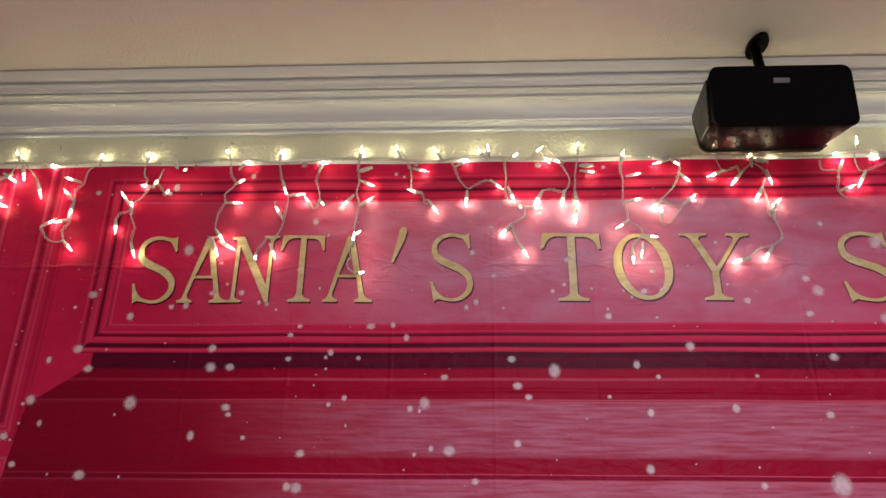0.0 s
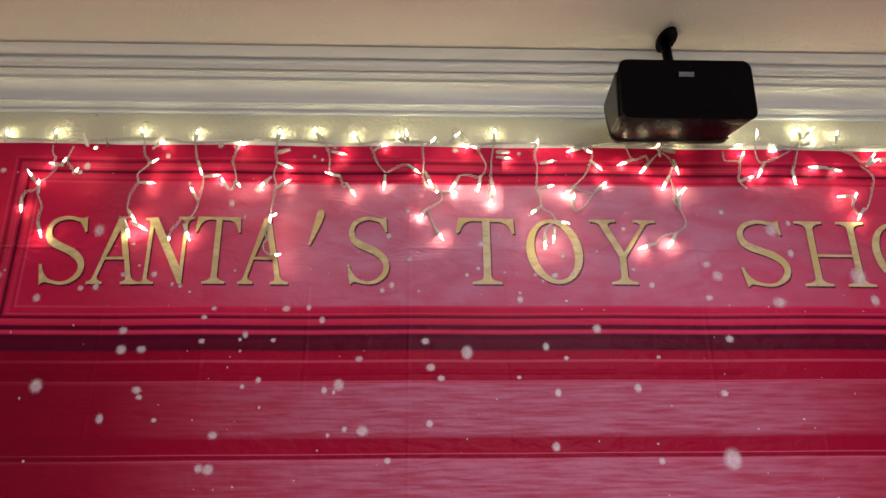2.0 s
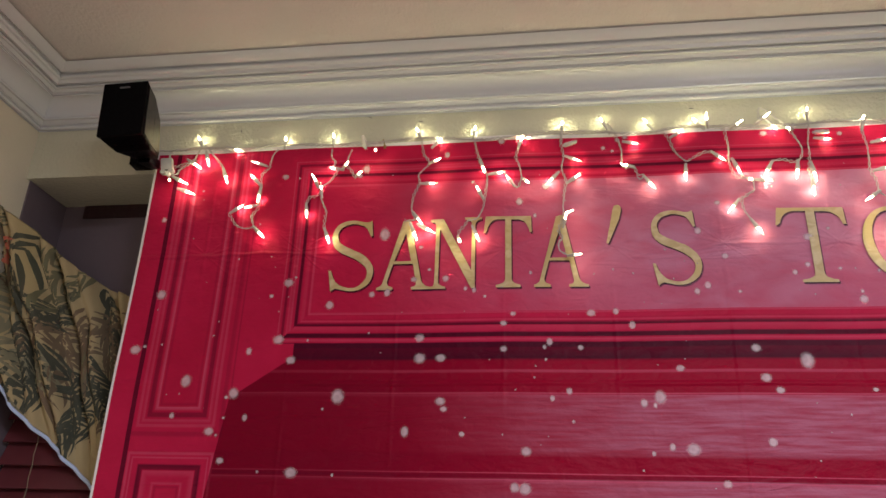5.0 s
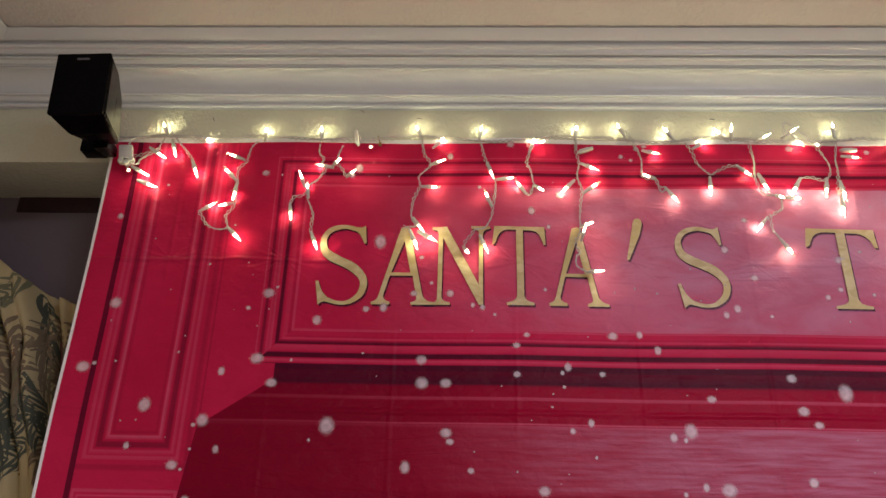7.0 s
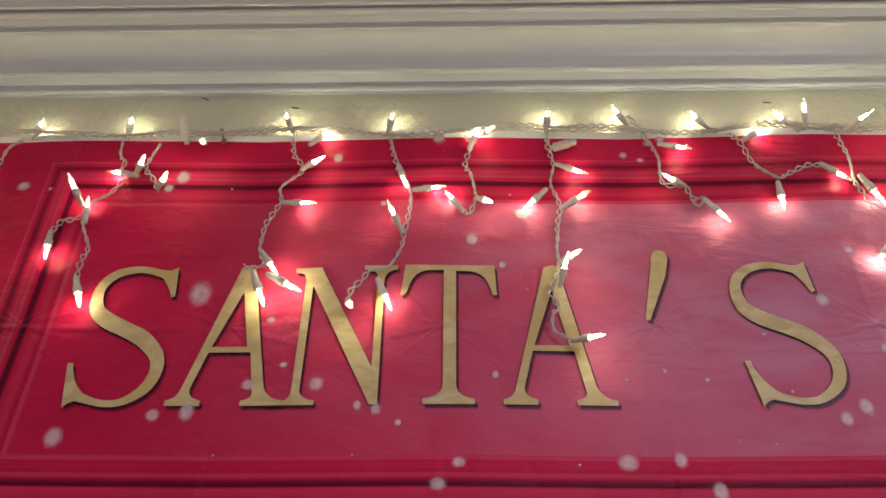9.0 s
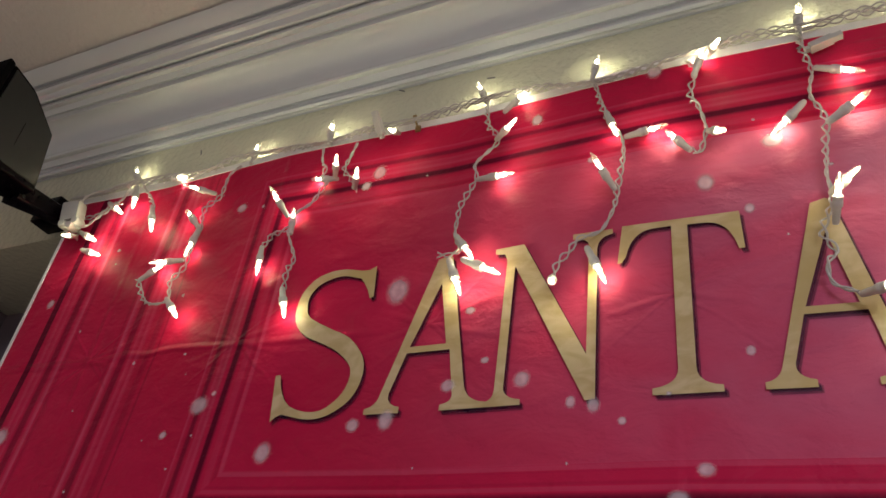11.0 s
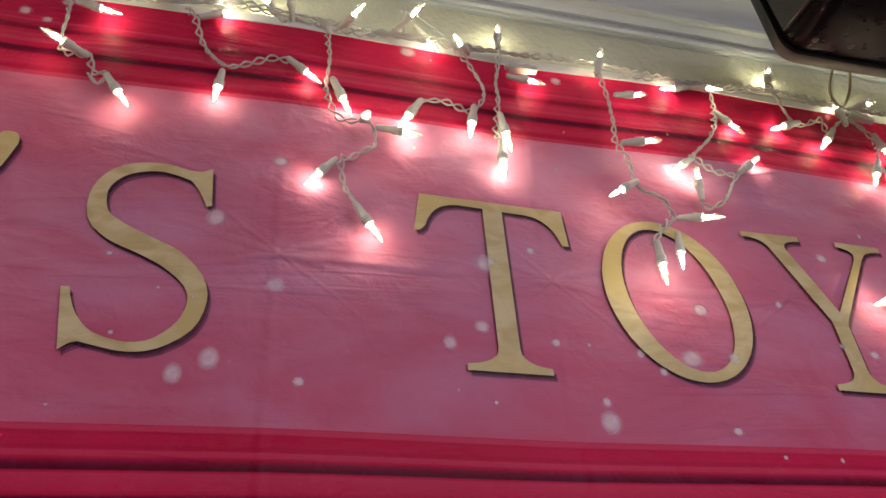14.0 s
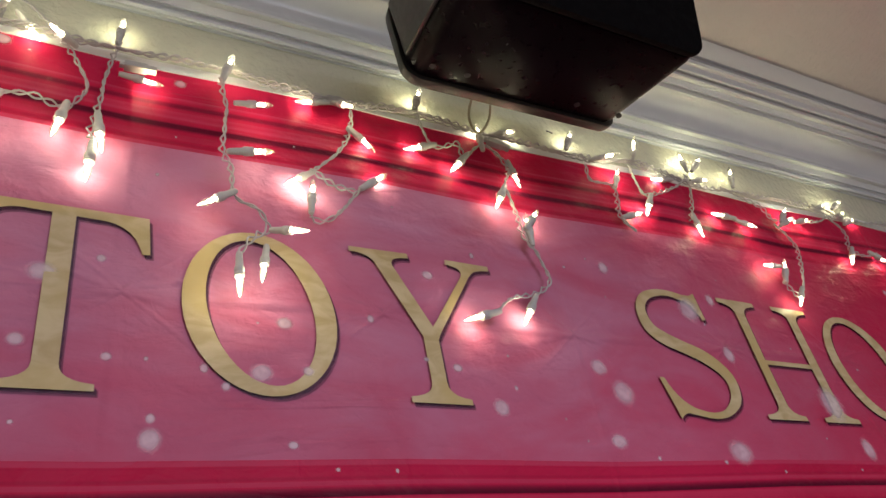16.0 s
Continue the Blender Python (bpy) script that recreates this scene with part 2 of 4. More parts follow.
wrinkle = calc(tree, "MULTIPLY", calc(tree, "MULTIPLY_ADD", ridge_b, 0.22, ridge_a), tugged)


def crease(value, period, start):
    n = calc(tree, "PINGPONG", calc(tree, "SUBTRACT", calc(tree, "ADD", value, calc(tree, "MULTIPLY", ripple, 0.006)), start), period / 2)
    return smooth(tree, n, 0.007, 0.0)


worn = smooth(tree, noise_at(tree, 4.0, 2.0), 0.35, 0.6)
folds = calc(tree, "MULTIPLY_ADD", crease(X, 0.2195, -0.966), 0.45, crease(Z, 0.284, 2.090))
tuck = calc(tree, "ABSOLUTE", calc(tree, "SUBTRACT", calc(tree, "MULTIPLY_ADD", noise_at(tree, 9.0, 3.0), 0.022, Z), 2.099))
tuck = calc(tree, "MULTIPLY", smooth(tree, tuck, 0.006, 0.0), calc(tree, "MULTIPLY", smooth(tree, X, -1.09, -1.0), smooth(tree, X, -0.72, -0.82)))
wrinkle = calc(tree, "MULTIPLY_ADD", tuck, 2.4, wrinkle)
# puckers that fan out where the upright folds cross the level one
off_x = calc(tree, "PINGPONG", calc(tree, "SUBTRACT", X, -0.966), 0.2195 / 2)
off_z = calc(tree, "ABSOLUTE", calc(tree, "SUBTRACT", calc(tree, "MULTIPLY_ADD", noise_at(tree, 13.0, 3.0), 0.014, Z), 2.097))
near = smooth(tree, off_x, 0.085, 0.0)
fan_a = smooth(tree, calc(tree, "ABSOLUTE", calc(tree, "SUBTRACT", off_z, calc(tree, "MULTIPLY", off_x, 0.30))), 0.0055, 0.0)
fan_b = smooth(tree, calc(tree, "ABSOLUTE", calc(tree, "SUBTRACT", off_z, calc(tree, "MULTIPLY", off_x, 0.85))), 0.0045, 0.0)
pucker = calc(tree, "MULTIPLY", near, calc(tree, "MULTIPLY_ADD", fan_b, 0.5, fan_a))
wrinkle = calc(tree, "MULTIPLY_ADD", pucker, 1.5, wrinkle)
height = calc(tree, "MULTIPLY_ADD", calc(tree, "MULTIPLY", folds, worn), 0.34, calc(tree, "MULTIPLY_ADD", wrinkle, 0.17, calc(tree, "MULTIPLY_ADD", ripple, 0.8, crumple)))
bump(tree, bsdf, calc(tree, "MULTIPLY_ADD", weave, 0.03, height), 0.80, 0.007)
BANNER = m

m, tree, bsdf = material("printed_gold_leaf")
grain = noise_at(tree, 48.0, 9.0, (0.8, 1, 1.4), 0.8)
patch = noise_at(tree, 11.0, 3.0)
gold = blend(tree, smooth(tree, grain, 0.3, 0.7), (0.49, 0.36, 0.17), (0.64, 0.51, 0.29))
gold = blend(tree, smooth(tree, patch, 0.45, 0.7), gold, (0.54, 0.40, 0.16))
tree.links.new(gold, bsdf.inputs["Base Color"])
bsdf.inputs["Roughness"].default_value = 0.42
bsdf.inputs["Specular IOR Level"].default_value = 0.35
GOLD = m


def soft_print(name, colour, strength, edge):
    """Ink that thins out towards the rim; the UV's u runs from 0 in the middle to 1 at the rim."""
    m, tree, bsdf = material(name)
    uv = node(tree, "ShaderNodeSeparateXYZ", Vector=tree.nodes.new("ShaderNodeTexCoord").outputs["UV"])
    bsdf.inputs["Base Color"].default_value = (*colour, 1)
    bsdf.inputs["Roughness"].default_value = 0.45
    bsdf.inputs["Specular IOR Level"].default_value = 0.3
    alpha = smooth(tree, uv.outputs["X"], 1.0, edge, 0.0, strength)
    mottle = smooth(tree, noise_at(tree, 120.0, 3.0), 0.3, 0.7, 0.75, 1.0)
    tree.links.new(calc(tree, "MULTIPLY", alpha, mottle), bsdf.inputs["Alpha"])
    return m


SNOW = soft_print("printed_snow", (0.72, 0.60, 0.64), 0.68, 0.32)
INK_SHADOW = soft_print("printed_letter_shadow", (0.03, 0.004, 0.02), 0.62, 0.1)

FLORAL = plain("cream_cotton", (0.42, 0.33, 0.17), 0.85, vary=0.14, scale=9.0, relief=0.15, relief_scale=900.0)
LEAF_INKS = [plain("printed_" + name, colour, 0.85, vary=0.35, scale=26.0) for name, colour in (
    ("olive", (0.15, 0.14, 0.075)), ("sage", (0.23, 0.21, 0.125)), ("dark_green", (0.065, 0.068, 0.045)), ("umber", (0.17, 0.12, 0.07)))]
CORAL_INK = plain("printed_coral", (0.52, 0.15, 0.09), 0.85, vary=0.3, scale=40.0)

# ---- building helpers ----


def finish(name, bm, mat_, parent=None, label="", soft=True):
    me = bpy.data.meshes.new(name)
    bm.normal_update()
    bm.to_mesh(me)
    bm.free()
    me.materials.append(mat_)
    if soft:
        me.set_sharp_from_angle(angle=radians(38))
    ob = new(name, me)
    if parent is not None:
        ob.parent = parent
    return tagged(ob, label=label)


def part(name, bm, mat_, parent, label=""):
    return finish(name, bm, mat_, parent, label)


def root(name, label, category, group=""):
    ob = new(name)
    ob.empty_display_size = 0.05
    return tagged(ob, label, category, group)


def add_box(bm, x0, x1, y0, y1, z0, z1, bevel=0.0, m=None):
    made = bmesh.ops.create_cube(bm, size=1.0)["verts"]
    for v in made:
        v.co = Vector(((x0 + x1) / 2 + v.co.x * (x1 - x0), (y0 + y1) / 2 + v.co.y * (y1 - y0), (z0 + z1) / 2 + v.co.z * (z1 - z0)))
    if bevel:
        edges = list({e for v in made for e in v.link_edges})
        bmesh.ops.bevel(bm, geom=edges, offset=bevel, segments=2, affect="EDGES", profile=0.7)
    if m is not None:
        bmesh.ops.transform(bm, matrix=m, verts=bm.verts)
    return bm


def a_box(*dims, bevel=0.0):
    return add_box(bmesh.new(), *dims, bevel=bevel)


def lathe(profile, sides=12):
    """A round body about z from (radius, height) pairs."""
    bm = bmesh.new()
    rings = []
    for r, h in profile:
        if r < 1e-6:
            rings.append([bm.verts.new((0, 0, h))])
        else:
            rings.append([bm.verts.new((r * math.cos(a), r * math.sin(a), h)) for a in (2 * math.pi * k / sides for k in range(sides))])
    for a, b in zip(rings, rings[1:]):
        for k in range(sides):
            j = (k + 1) % sides
            if len(a) == 1 and len(b) > 1:
                bm.faces.new((a[0], b[j], b[k]))
            elif len(b) == 1 and len(a) > 1:
                bm.faces.new((a[k], a[j], b[0]))
            elif len(a) > 1:
                bm.faces.new((a[k], a[j], b[j], b[k]))
    bmesh.ops.recalc_face_normals(bm, faces=bm.faces)
    return bm


def spline(points, step=0.003):
    """A Catmull-Rom curve through the points, sampled evenly."""
    p = [Vector(q) for q in points]
    p = [2 * p[0] - p[1], *p, 2 * p[-1] - p[-2]]
    out = []
    for a, b, c, d in zip(p, p[1:], p[2:], p[3:]):
        count = max(2, int((c - b).length / step))
        for k in range(count):
            t = k / count
            out.append(0.5 * ((2 * b) + (c - a) * t + (2 * a - 5 * b + 4 * c - d) * t * t + (3 * b - a - 3 * c + d) * t ** 3))
    return out + [p[-2]]


def add_tube(bm, path, radius, sides=6, twist=None, phase=0.0):
    """A tube along a path; twist = (offset, pitch) winds it about the path like one strand of a cord."""
    rings, along = [], 0.0
    for k, q in enumerate(path):
        ahead = (path[min(k + 1, len(path) - 1)] - path[max(k - 1, 0)]).normalized()
        side = ahead.cross(Vector((0.03, 1, 0.02)))
        side = side.normalized() if side.length > 1e-3 else Vector((1, 0, 0))
        up = side.cross(ahead).normalized()
        if k:
            along += (q - path[k - 1]).length
        c = q.copy()
        if twist:
            a = phase + 2 * math.pi * along / twist[1]
            c += twist[0] * (1.0 + 0.55 * math.sin(61 * along + 3 * path[0].x)) * (math.cos(a) * side + math.sin(a) * up)
        rings.append([bm.verts.new(c + radius * (math.cos(b) * side + math.sin(b) * up)) for b in (2 * math.pi * j / sides for j in range(sides))])
    for a, b in zip(rings, rings[1:]):
        for j in range(sides):
            i = (j + 1) % sides
            bm.faces.new((a[j], a[i], b[i], b[j]))
    bm.faces.new(rings[0][::-1])
    bm.faces.new(rings[-1])
    return bm


def cord(points, loose=1.0):
    path = [q + 0.0011 * noise.noise_vector(q * 55.0) for q in spline(points)]
    bm = bmesh.new()
    for phase in (0.0, math.pi):
        add_tube(bm, path, 0.00095, 6, (0.00180 * loose, 0.0245), phase)
    return bm


# ---- the room ----
WEST, EAST, SOUTH, NORTH, TOP = -1.458, 3.2, -2.4, 1.708, 2.554
HEAD, SILL, DEEP, PANEL = 2.303, 0.9, 1.87, 1.95


def structure(name, bm, mat_, label):
    return tagged(finish(name, bm, mat_), label, "", "", "structure")


bm = bmesh.new()
add_box(bm, WEST, EAST, NORTH, DEEP + 0.06, HEAD, TOP)
add_box(bm, WEST, EAST, NORTH, DEEP + 0.06, 0, SILL)
add_box(bm, 2.3, EAST, NORTH, DEEP + 0.06, SILL, HEAD)
add_box(bm, WEST, 2.3, DEEP, DEEP + 0.06, PANEL, HEAD)
structure("wall_north", bm, WALL, "cream painted wall with a deep window recess")
structure("wall_west", a_box(WEST - 0.1, WEST, SOUTH, DEEP + 0.06, 0, TOP), WALL_SIDE, "cream painted side wall")
# thin sheets over the cream wall that paint the recess's shade
structure("wall_recess_back_shade", a_box(WEST + 0.004, 0.2, DEEP - 0.004, DEEP, PANEL, HEAD), RECESS_SHADE, "mauve sheet for the recess's shade above the window")
structure("wall_recess_side_shade", a_box(WEST, WEST + 0.004, NORTH + 0.012, DEEP - 0.004, SILL, HEAD), RECESS_SHADE, "mauve sheet for the shade on the window reveal")
# added strip that paints the shadow at the top of the recess
structure("recess_shadow_strip", a_box(WEST + 0.06, 0.2, DEEP - 0.009, DEEP - 0.004, HEAD - 0.036, HEAD, bevel=0.001), SHADOW_STRIP, "dark strip for the shadow under the recess head")
structure("wall_east", a_box(EAST, EAST + 0.1, SOUTH, DEEP + 0.06, 0, TOP), WALL_SIDE, "cream painted side wall")
structure("wall_south", a_box(WEST, EAST, SOUTH - 0.1, SOUTH, 0, TOP), WALL_SIDE, "cream painted wall behind")
structure("ceiling", a_box(WEST, EAST, SOUTH, DEEP + 0.06, TOP, TOP + 0.1), CEILING, "pale textured plaster ceiling")
structure("floor", a_box(WEST, EAST, SOUTH, DEEP, -0.1, 0), FLOOR, "brown floor")

# crown moulding: steps above and below a broad cove
CROWN = [(0, -0.012), (0.014, -0.012), (0.020, 0.003), (0.158, 0.006), (0.168, 0.005), (0.174, -0.004), (0.198, -0.004), (0.204, 0.004), (0.222, 0.008), (0.245, 0.0085), (0.270, 0.005), (0.295, 0.006), (0.318, 0.0085),
         (0.332, 0.007), (0.337, -0.002), (0.352, -0.002), (0.358, 0.005), (0.375, 0.007), (0.392, 0.004), (0.400, 0.001), (0.450, 0.0015), (0.458, -0.004), (0.484, -0.005), (0.492, 0.001), (0.50, 0.001), (0.52, -0.005), (0.57, -0.010),
         (0.63, -0.0125), (0.70, -0.012), (0.76, -0.007), (0.79, -0.002), (0.798, 0.005), (0.815, 0.0065), (0.830, 0.004), (0.840, 0.001), (0.895, 0.001), (0.900, -0.004), (0.922, -0.004), (0.928, 0.003), (0.945, 0.006), (0.965, 0.0055), (0.972, -0.002), (0.985, -0.002), (1.0, 0.002)]
PROJ, DROP = 0.119, 0.121


def crown_points():
    n = math.hypot(PROJ, DROP)
    return [(PROJ * (1 - s) + k * DROP / n, DROP * s + k * PROJ / n) for s, k in CROWN]


def crown(at, name):
    """at(p, q, end) gives the place of a profile point at either end."""
    bm = bmesh.new()
    prof = [(0.0, 0.0), *crown_points(), (0.0, DROP)]
    a = [bm.verts.new(at(p, max(q, 0.0), 0)) for p, q in prof]
    b = [bm.verts.new(at(p, max(q, 0.0), 1)) for p, q in prof]
    for k in range(len(prof) - 1):
        bm.faces.new((a[k], a[k + 1], b[k + 1], b[k]))
    bmesh.ops.recalc_face_normals(bm, faces=bm.faces)
    ob = structure(name, bm, TRIM, "white painted stepped crown moulding")
    return ob


crown(lambda p, q, e: (WEST + p if e == 0 else EAST, NORTH - p, TOP - q), "trim_north")
crown(lambda p, q, e: (WEST + p, NORTH - p if e == 0 else SOUTH, TOP - q), "trim_west")

# hairline scuffs and old nail holes on the strip of wall under the moulding
for sx, sz, turn in ((-0.93, 2.408, 70), (-0.50, 2.412, 8), (0.10, 2.413, 5), (0.86, 2.405, 12), (-0.62, 2.43, 30)):
    ob = structure("trim_scuff", a_box(-0.005, 0.005, -0.0006, 0.0006, -0.0006, 0.0006), BADGE, "small dark scuff on the wall")
    ob.matrix_world = pose(sx, NORTH - 0.0006, sz, 0, turn, 0)

# window behind the banner, with closed wooden blinds
win = structure("window_1", a_box(WEST, 2.3, DEEP + 0.045, DEEP + 0.051, SILL, PANEL), PANE, "dusk window pane behind wooden blinds")
win.visible_shadow = False
for k, dims in enumerate(((WEST, 2.3, PANEL - 0.05, PANEL), (WEST, 2.3, SILL, SILL + 0.05), (WEST, WEST + 0.05, SILL + 0.05, PANEL - 0.05), (2.25, 2.3, SILL + 0.05, PANEL - 0.05), (0.38, 0.44, SILL + 0.05, PANEL - 0.05))):
    part("window_frame", a_box(dims[0], dims[1], DEEP + 0.02, DEEP + 0.044, dims[2], dims[3], bevel=0.003), TRIM, win)

blind = root("window_blind", "dark mahogany wooden venetian blind, slats closed", "window blind")
part("headrail", a_box(WEST + 0.01, 2.25, DEEP - 0.034, DEEP - 0.004, PANEL - 0.04, PANEL + 0.012, bevel=0.003), SLAT, blind)
slat_mesh = None
for k in range(20):
    z = PANEL - 0.07 - 0.05 * k
    if slat_mesh is None:
        bm = bmesh.new()
        add_box(bm, WEST + 0.012, 2.25, -0.0015, 0.0015, -0.031, 0.031, bevel=0.0008)
        ob = part("slat", bm, SLAT, blind)
        slat_mesh = ob.data
    else:
        ob = new("slat", slat_mesh)
        ob.parent = blind
    ob.matrix_local = pose(0, DEEP - 0.02, z, -24, 0, 0)
for cx in (WEST + 0.10, WEST + 0.36, -0.4):
    path = [Vector((cx, DEEP - 0.036 - 0.004 * (k % 2), PANEL - 0.05 - 0.025 * k)) for k in range(40)]
    part("ladder_cord", add_tube(bmesh.new(), path, 0.0008), CABLE, blind)

# ---- the banner ----
B_LEFT, B_RIGHT, B_TOP, B_LOW = -1.119, 1.939, 2.346, 0.35
FACE = 1.700


def relief(x, z):
    """How far the cloth stands off its plane: fold creases, sag and crumple."""
    d = 0.0
    for value, period, start, slope in ((x, 0.2195, -0.966, 0.028), (z, 0.284, 2.090, 0.016)):
        q = (value - start) / period
        d += slope * period * (0.5 - abs(q - math.floor(q / 2) * 2 - 1))
    d += 0.0022 * noise.noise((1.7 * x, 1.1 * z, 3.0)) + 0.0008 * noise.noise((9 * x, 6 * z, 7.0))
    return d


def on_cloth(x, z, proud=0.0):
    return Vector((x, FACE - relief(x, z) - proud, z))


bm = bmesh.new()
NX, NZ = 300, 190
edge_x = [B_LEFT + (B_RIGHT - B_LEFT) * k / NX for k in range(NX + 1)]
edge_z = [B_LOW + (B_TOP - B_LOW) * k / NZ for k in range(NZ + 1)]
grid = [[bm.verts.new(on_cloth(x, z)) for x in edge_x] for z in edge_z]
for r0, r1 in zip(grid, grid[1:]):
    for k in range(NX):
        bm.faces.new((r0[k], r0[k + 1], r1[k + 1], r1[k]))
for f in bm.faces:
    f.smooth = True
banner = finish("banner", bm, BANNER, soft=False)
tagged(banner, "creased red printed cloth banner of a toy shop front", "banner")


def strip(x0, x1, z0, z1, proud, n=40):
    bm = bmesh.new()
    flat = (x1 - x0) > (z1 - z0)
    rows = []
    for k in range(n + 1):
        t = k / n
        a, b = ((x0 + (x1 - x0) * t, z0), (x0 + (x1 - x0) * t, z1)) if flat else ((x1, z0 + (z1 - z0) * t), (x0, z0 + (z1 - z0) * t))
        wob = 0.0012 * math.sin(9 * t * 6) + 0.0008 * math.sin(31 * t)
        rows.append([bm.verts.new(on_cloth(*b, proud) + Vector((0, 0, wob if flat else 0))), bm.verts.new(on_cloth(*a, proud)),
                     bm.verts.new(on_cloth(*a, proud) + Vector((0, 0.003, 0))), bm.verts.new(on_cloth(*b, proud) + Vector((0, 0.003, wob if flat else 0)))])
    for p, q in zip(rows, rows[1:]):
        for k in range(4):
            j = (k + 1) % 4
            bm.faces.new((p[k], p[j], q[j], q[k]))
    bmesh.ops.recalc_face_normals(bm, faces=bm.faces)
    return bm


part("hem", strip(B_LEFT, B_RIGHT, B_TOP, B_TOP + 0.010, 0.001, 120), HEM, banner, "unprinted white top edge")
part("hem", strip(B_LEFT - 0.005, B_LEFT, B_LOW, B_TOP + 0.012, 0.001, 60), HEM, banner, "unprinted white side edge")

# letters of the sign, drawn as upright serif capitals of this height above the baseline
CAP, BASE = 0.160, 2.0


def curve2(p0, c, p1, n=6):
    return [((1 - t) ** 2 * p0[0] + 2 * t * (1 - t) * c[0] + t * t * p1[0], (1 - t) ** 2 * p0[1] + 2 * t * (1 - t) * c[1] + t * t * p1[1]) for t in (k / n for k in range(n + 1))]


def foot(x0, x1, s0, s1):
    """The left-to-right outline of a bracketed serif under a stem from s0 to s1: (left side, right side), from the stem's foot."""
    return [*curve2((s0, 0.13), (s0, 0.045), (x0, 0.034)), (x0, 0.0)], [(x1, 0.0), *curve2((x1, 0.034), (s1, 0.045), (s1, 0.13))]


def glyph_T():
    l, r = foot(0.22, 0.638, 0.380, 0.488)
    half_ = [(0.488, 0.950), *curve2((0.62, 0.947), (0.765, 0.935), (0.806, 0.765)), (0.844, 0.765), (0.831, 0.995)]
    left_ = [(0.037, 1.005), (0.0, 0.765), (0.031, 0.768), *curve2((0.06, 0.80), (0.10, 0.950), (0.24, 0.958)), (0.380, 0.955)]
    return [[*l, *r, *half_, *left_]]


def glyph_A():
    l1 = [(0.0, 0.0), (0.0, 0.034), *curve2((0.015, 0.037), (0.060, 0.050), (0.075, 0.10)), (0.300, 0.985), (0.369, 1.006), (0.394, 0.987)]
    r1 = [(0.565, 0.13), *curve2((0.565, 0.13), (0.590, 0.042), (0.685, 0.033)), (0.685, 0.0), (0.440, 0.0), (0.440, 0.033), *curve2((0.455, 0.036), (0.515, 0.05), (0.500, 0.10)), (0.452, 0.362), (0.194, 0.362)]
    l2 = [*curve2((0.130, 0.115), (0.125, 0.05), (0.206, 0.036)), (0.206, 0.0)]
    hole = [(0.206, 0.402), (0.425, 0.402), (0.344, 0.81)]
    return [[*l1, *r1, *l2], hole]


def glyph_N():
    return [[(-0.10, 0.0), (-0.10, 0.03), *curve2((0.03, 0.03), (0.075, 0.04), (0.075, 0.10)), (0.078, 0.90), (0.060, 0.945), (0.0, 0.955), (0.0, 0.99), (0.175, 0.995), (0.556, 0.25), *curve2((0.556, 0.92), (0.55, 0.965), (0.465, 0.970)), (0.465, 1.005),
             (0.688, 1.0), (0.688, 0.967), *curve2((0.68, 0.967), (0.612, 0.96), (0.603, 0.89)), (0.606, 0.0), (0.556, 0.0), (0.130, 0.85), *curve2((0.125, 0.10), (0.13, 0.04), (0.222, 0.03)), (0.222, 0.0)]]


def glyph_Y():
    l, r = foot(0.25, 0.628, 0.392, 0.488)
    return [[*l, *r, (0.490, 0.40), (0.510, 0.44), (0.800, 0.88), *curve2((0.81, 0.89), (0.84, 0.945), (0.965, 0.948)), (0.965, 0.985), (0.645, 0.985), (0.640, 0.95), *curve2((0.66, 0.949), (0.775, 0.935), (0.738, 0.87)), (0.470, 0.485), (0.272, 0.87),
             *curve2((0.265, 0.885), (0.25, 0.945), (0.38, 0.95)), (0.38, 0.985), (0.0, 0.985), (0.0, 0.95), *curve2((0.02, 0.95), (0.115, 0.945), (0.15, 0.89)), (0.392, 0.415)]]


def glyph_H():
    def stem(s0, s1, x0, x1):
        l, r = foot(x0, x1, s0, s1)
        return l, r, [(x, 1.0 - z) for x, z in l], [(x, 1.0 - z) for x, z in r]
    la, ra, lt, rt = stem(0.165, 0.268, 0.0, 0.42)
    lb, rb, lt2, rt2 = stem(0.79, 0.888, 0.63, 1.05)
    return [[*la, *ra, (0.268, 0.45), (0.79, 0.45), *lb, *rb, *rt2[::-1], *lt2[::-1], (0.79, 0.487), (0.268, 0.487), *rt[::-1], *lt[::-1]]]


def glyph_O(w=0.81):
    out = [(w / 2 + w / 2 * math.cos(a) - 0.035 * math.sin(a), 0.5 + 0.492 * math.sin(a)) for a in (2 * math.pi * k / 44 for k in range(44))]
    hole = [(w / 2 + (w / 2 - 0.122) * math.cos(a) - 0.055 * math.sin(a), 0.5 + 0.435 * math.sin(a)) for a in (-2 * math.pi * k / 44 for k in range(44))]
    return [out, hole]


def glyph_P():
    l, r = foot(0.0, 0.42, 0.13, 0.27)
    bowl = [*curve2((0.27, 0.44), (0.60, 0.42), (0.62, 0.72), 8), *curve2((0.62, 0.72), (0.62, 1.0), (0.27, 1.0), 8)]
    hole = [(0.27, 0.50), *curve2((0.30, 0.49), (0.47, 0.48), (0.47, 0.72), 8), *curve2((0.47, 0.72), (0.47, 0.94), (0.27, 0.94), 8)]
    return [[*l, *r, *bowl, (0.0, 1.0), (0.0, 0.95), (0.13, 0.93)], hole]


def glyph_mark():
    return [[(0.0, 0.0), (0.030, 0.0), (0.175, 0.33), *curve2((0.210, 0.46), (0.215, 0.54), (0.155, 0.537)), *curve2((0.14, 0.537), (0.105, 0.53), (0.092, 0.42))]]


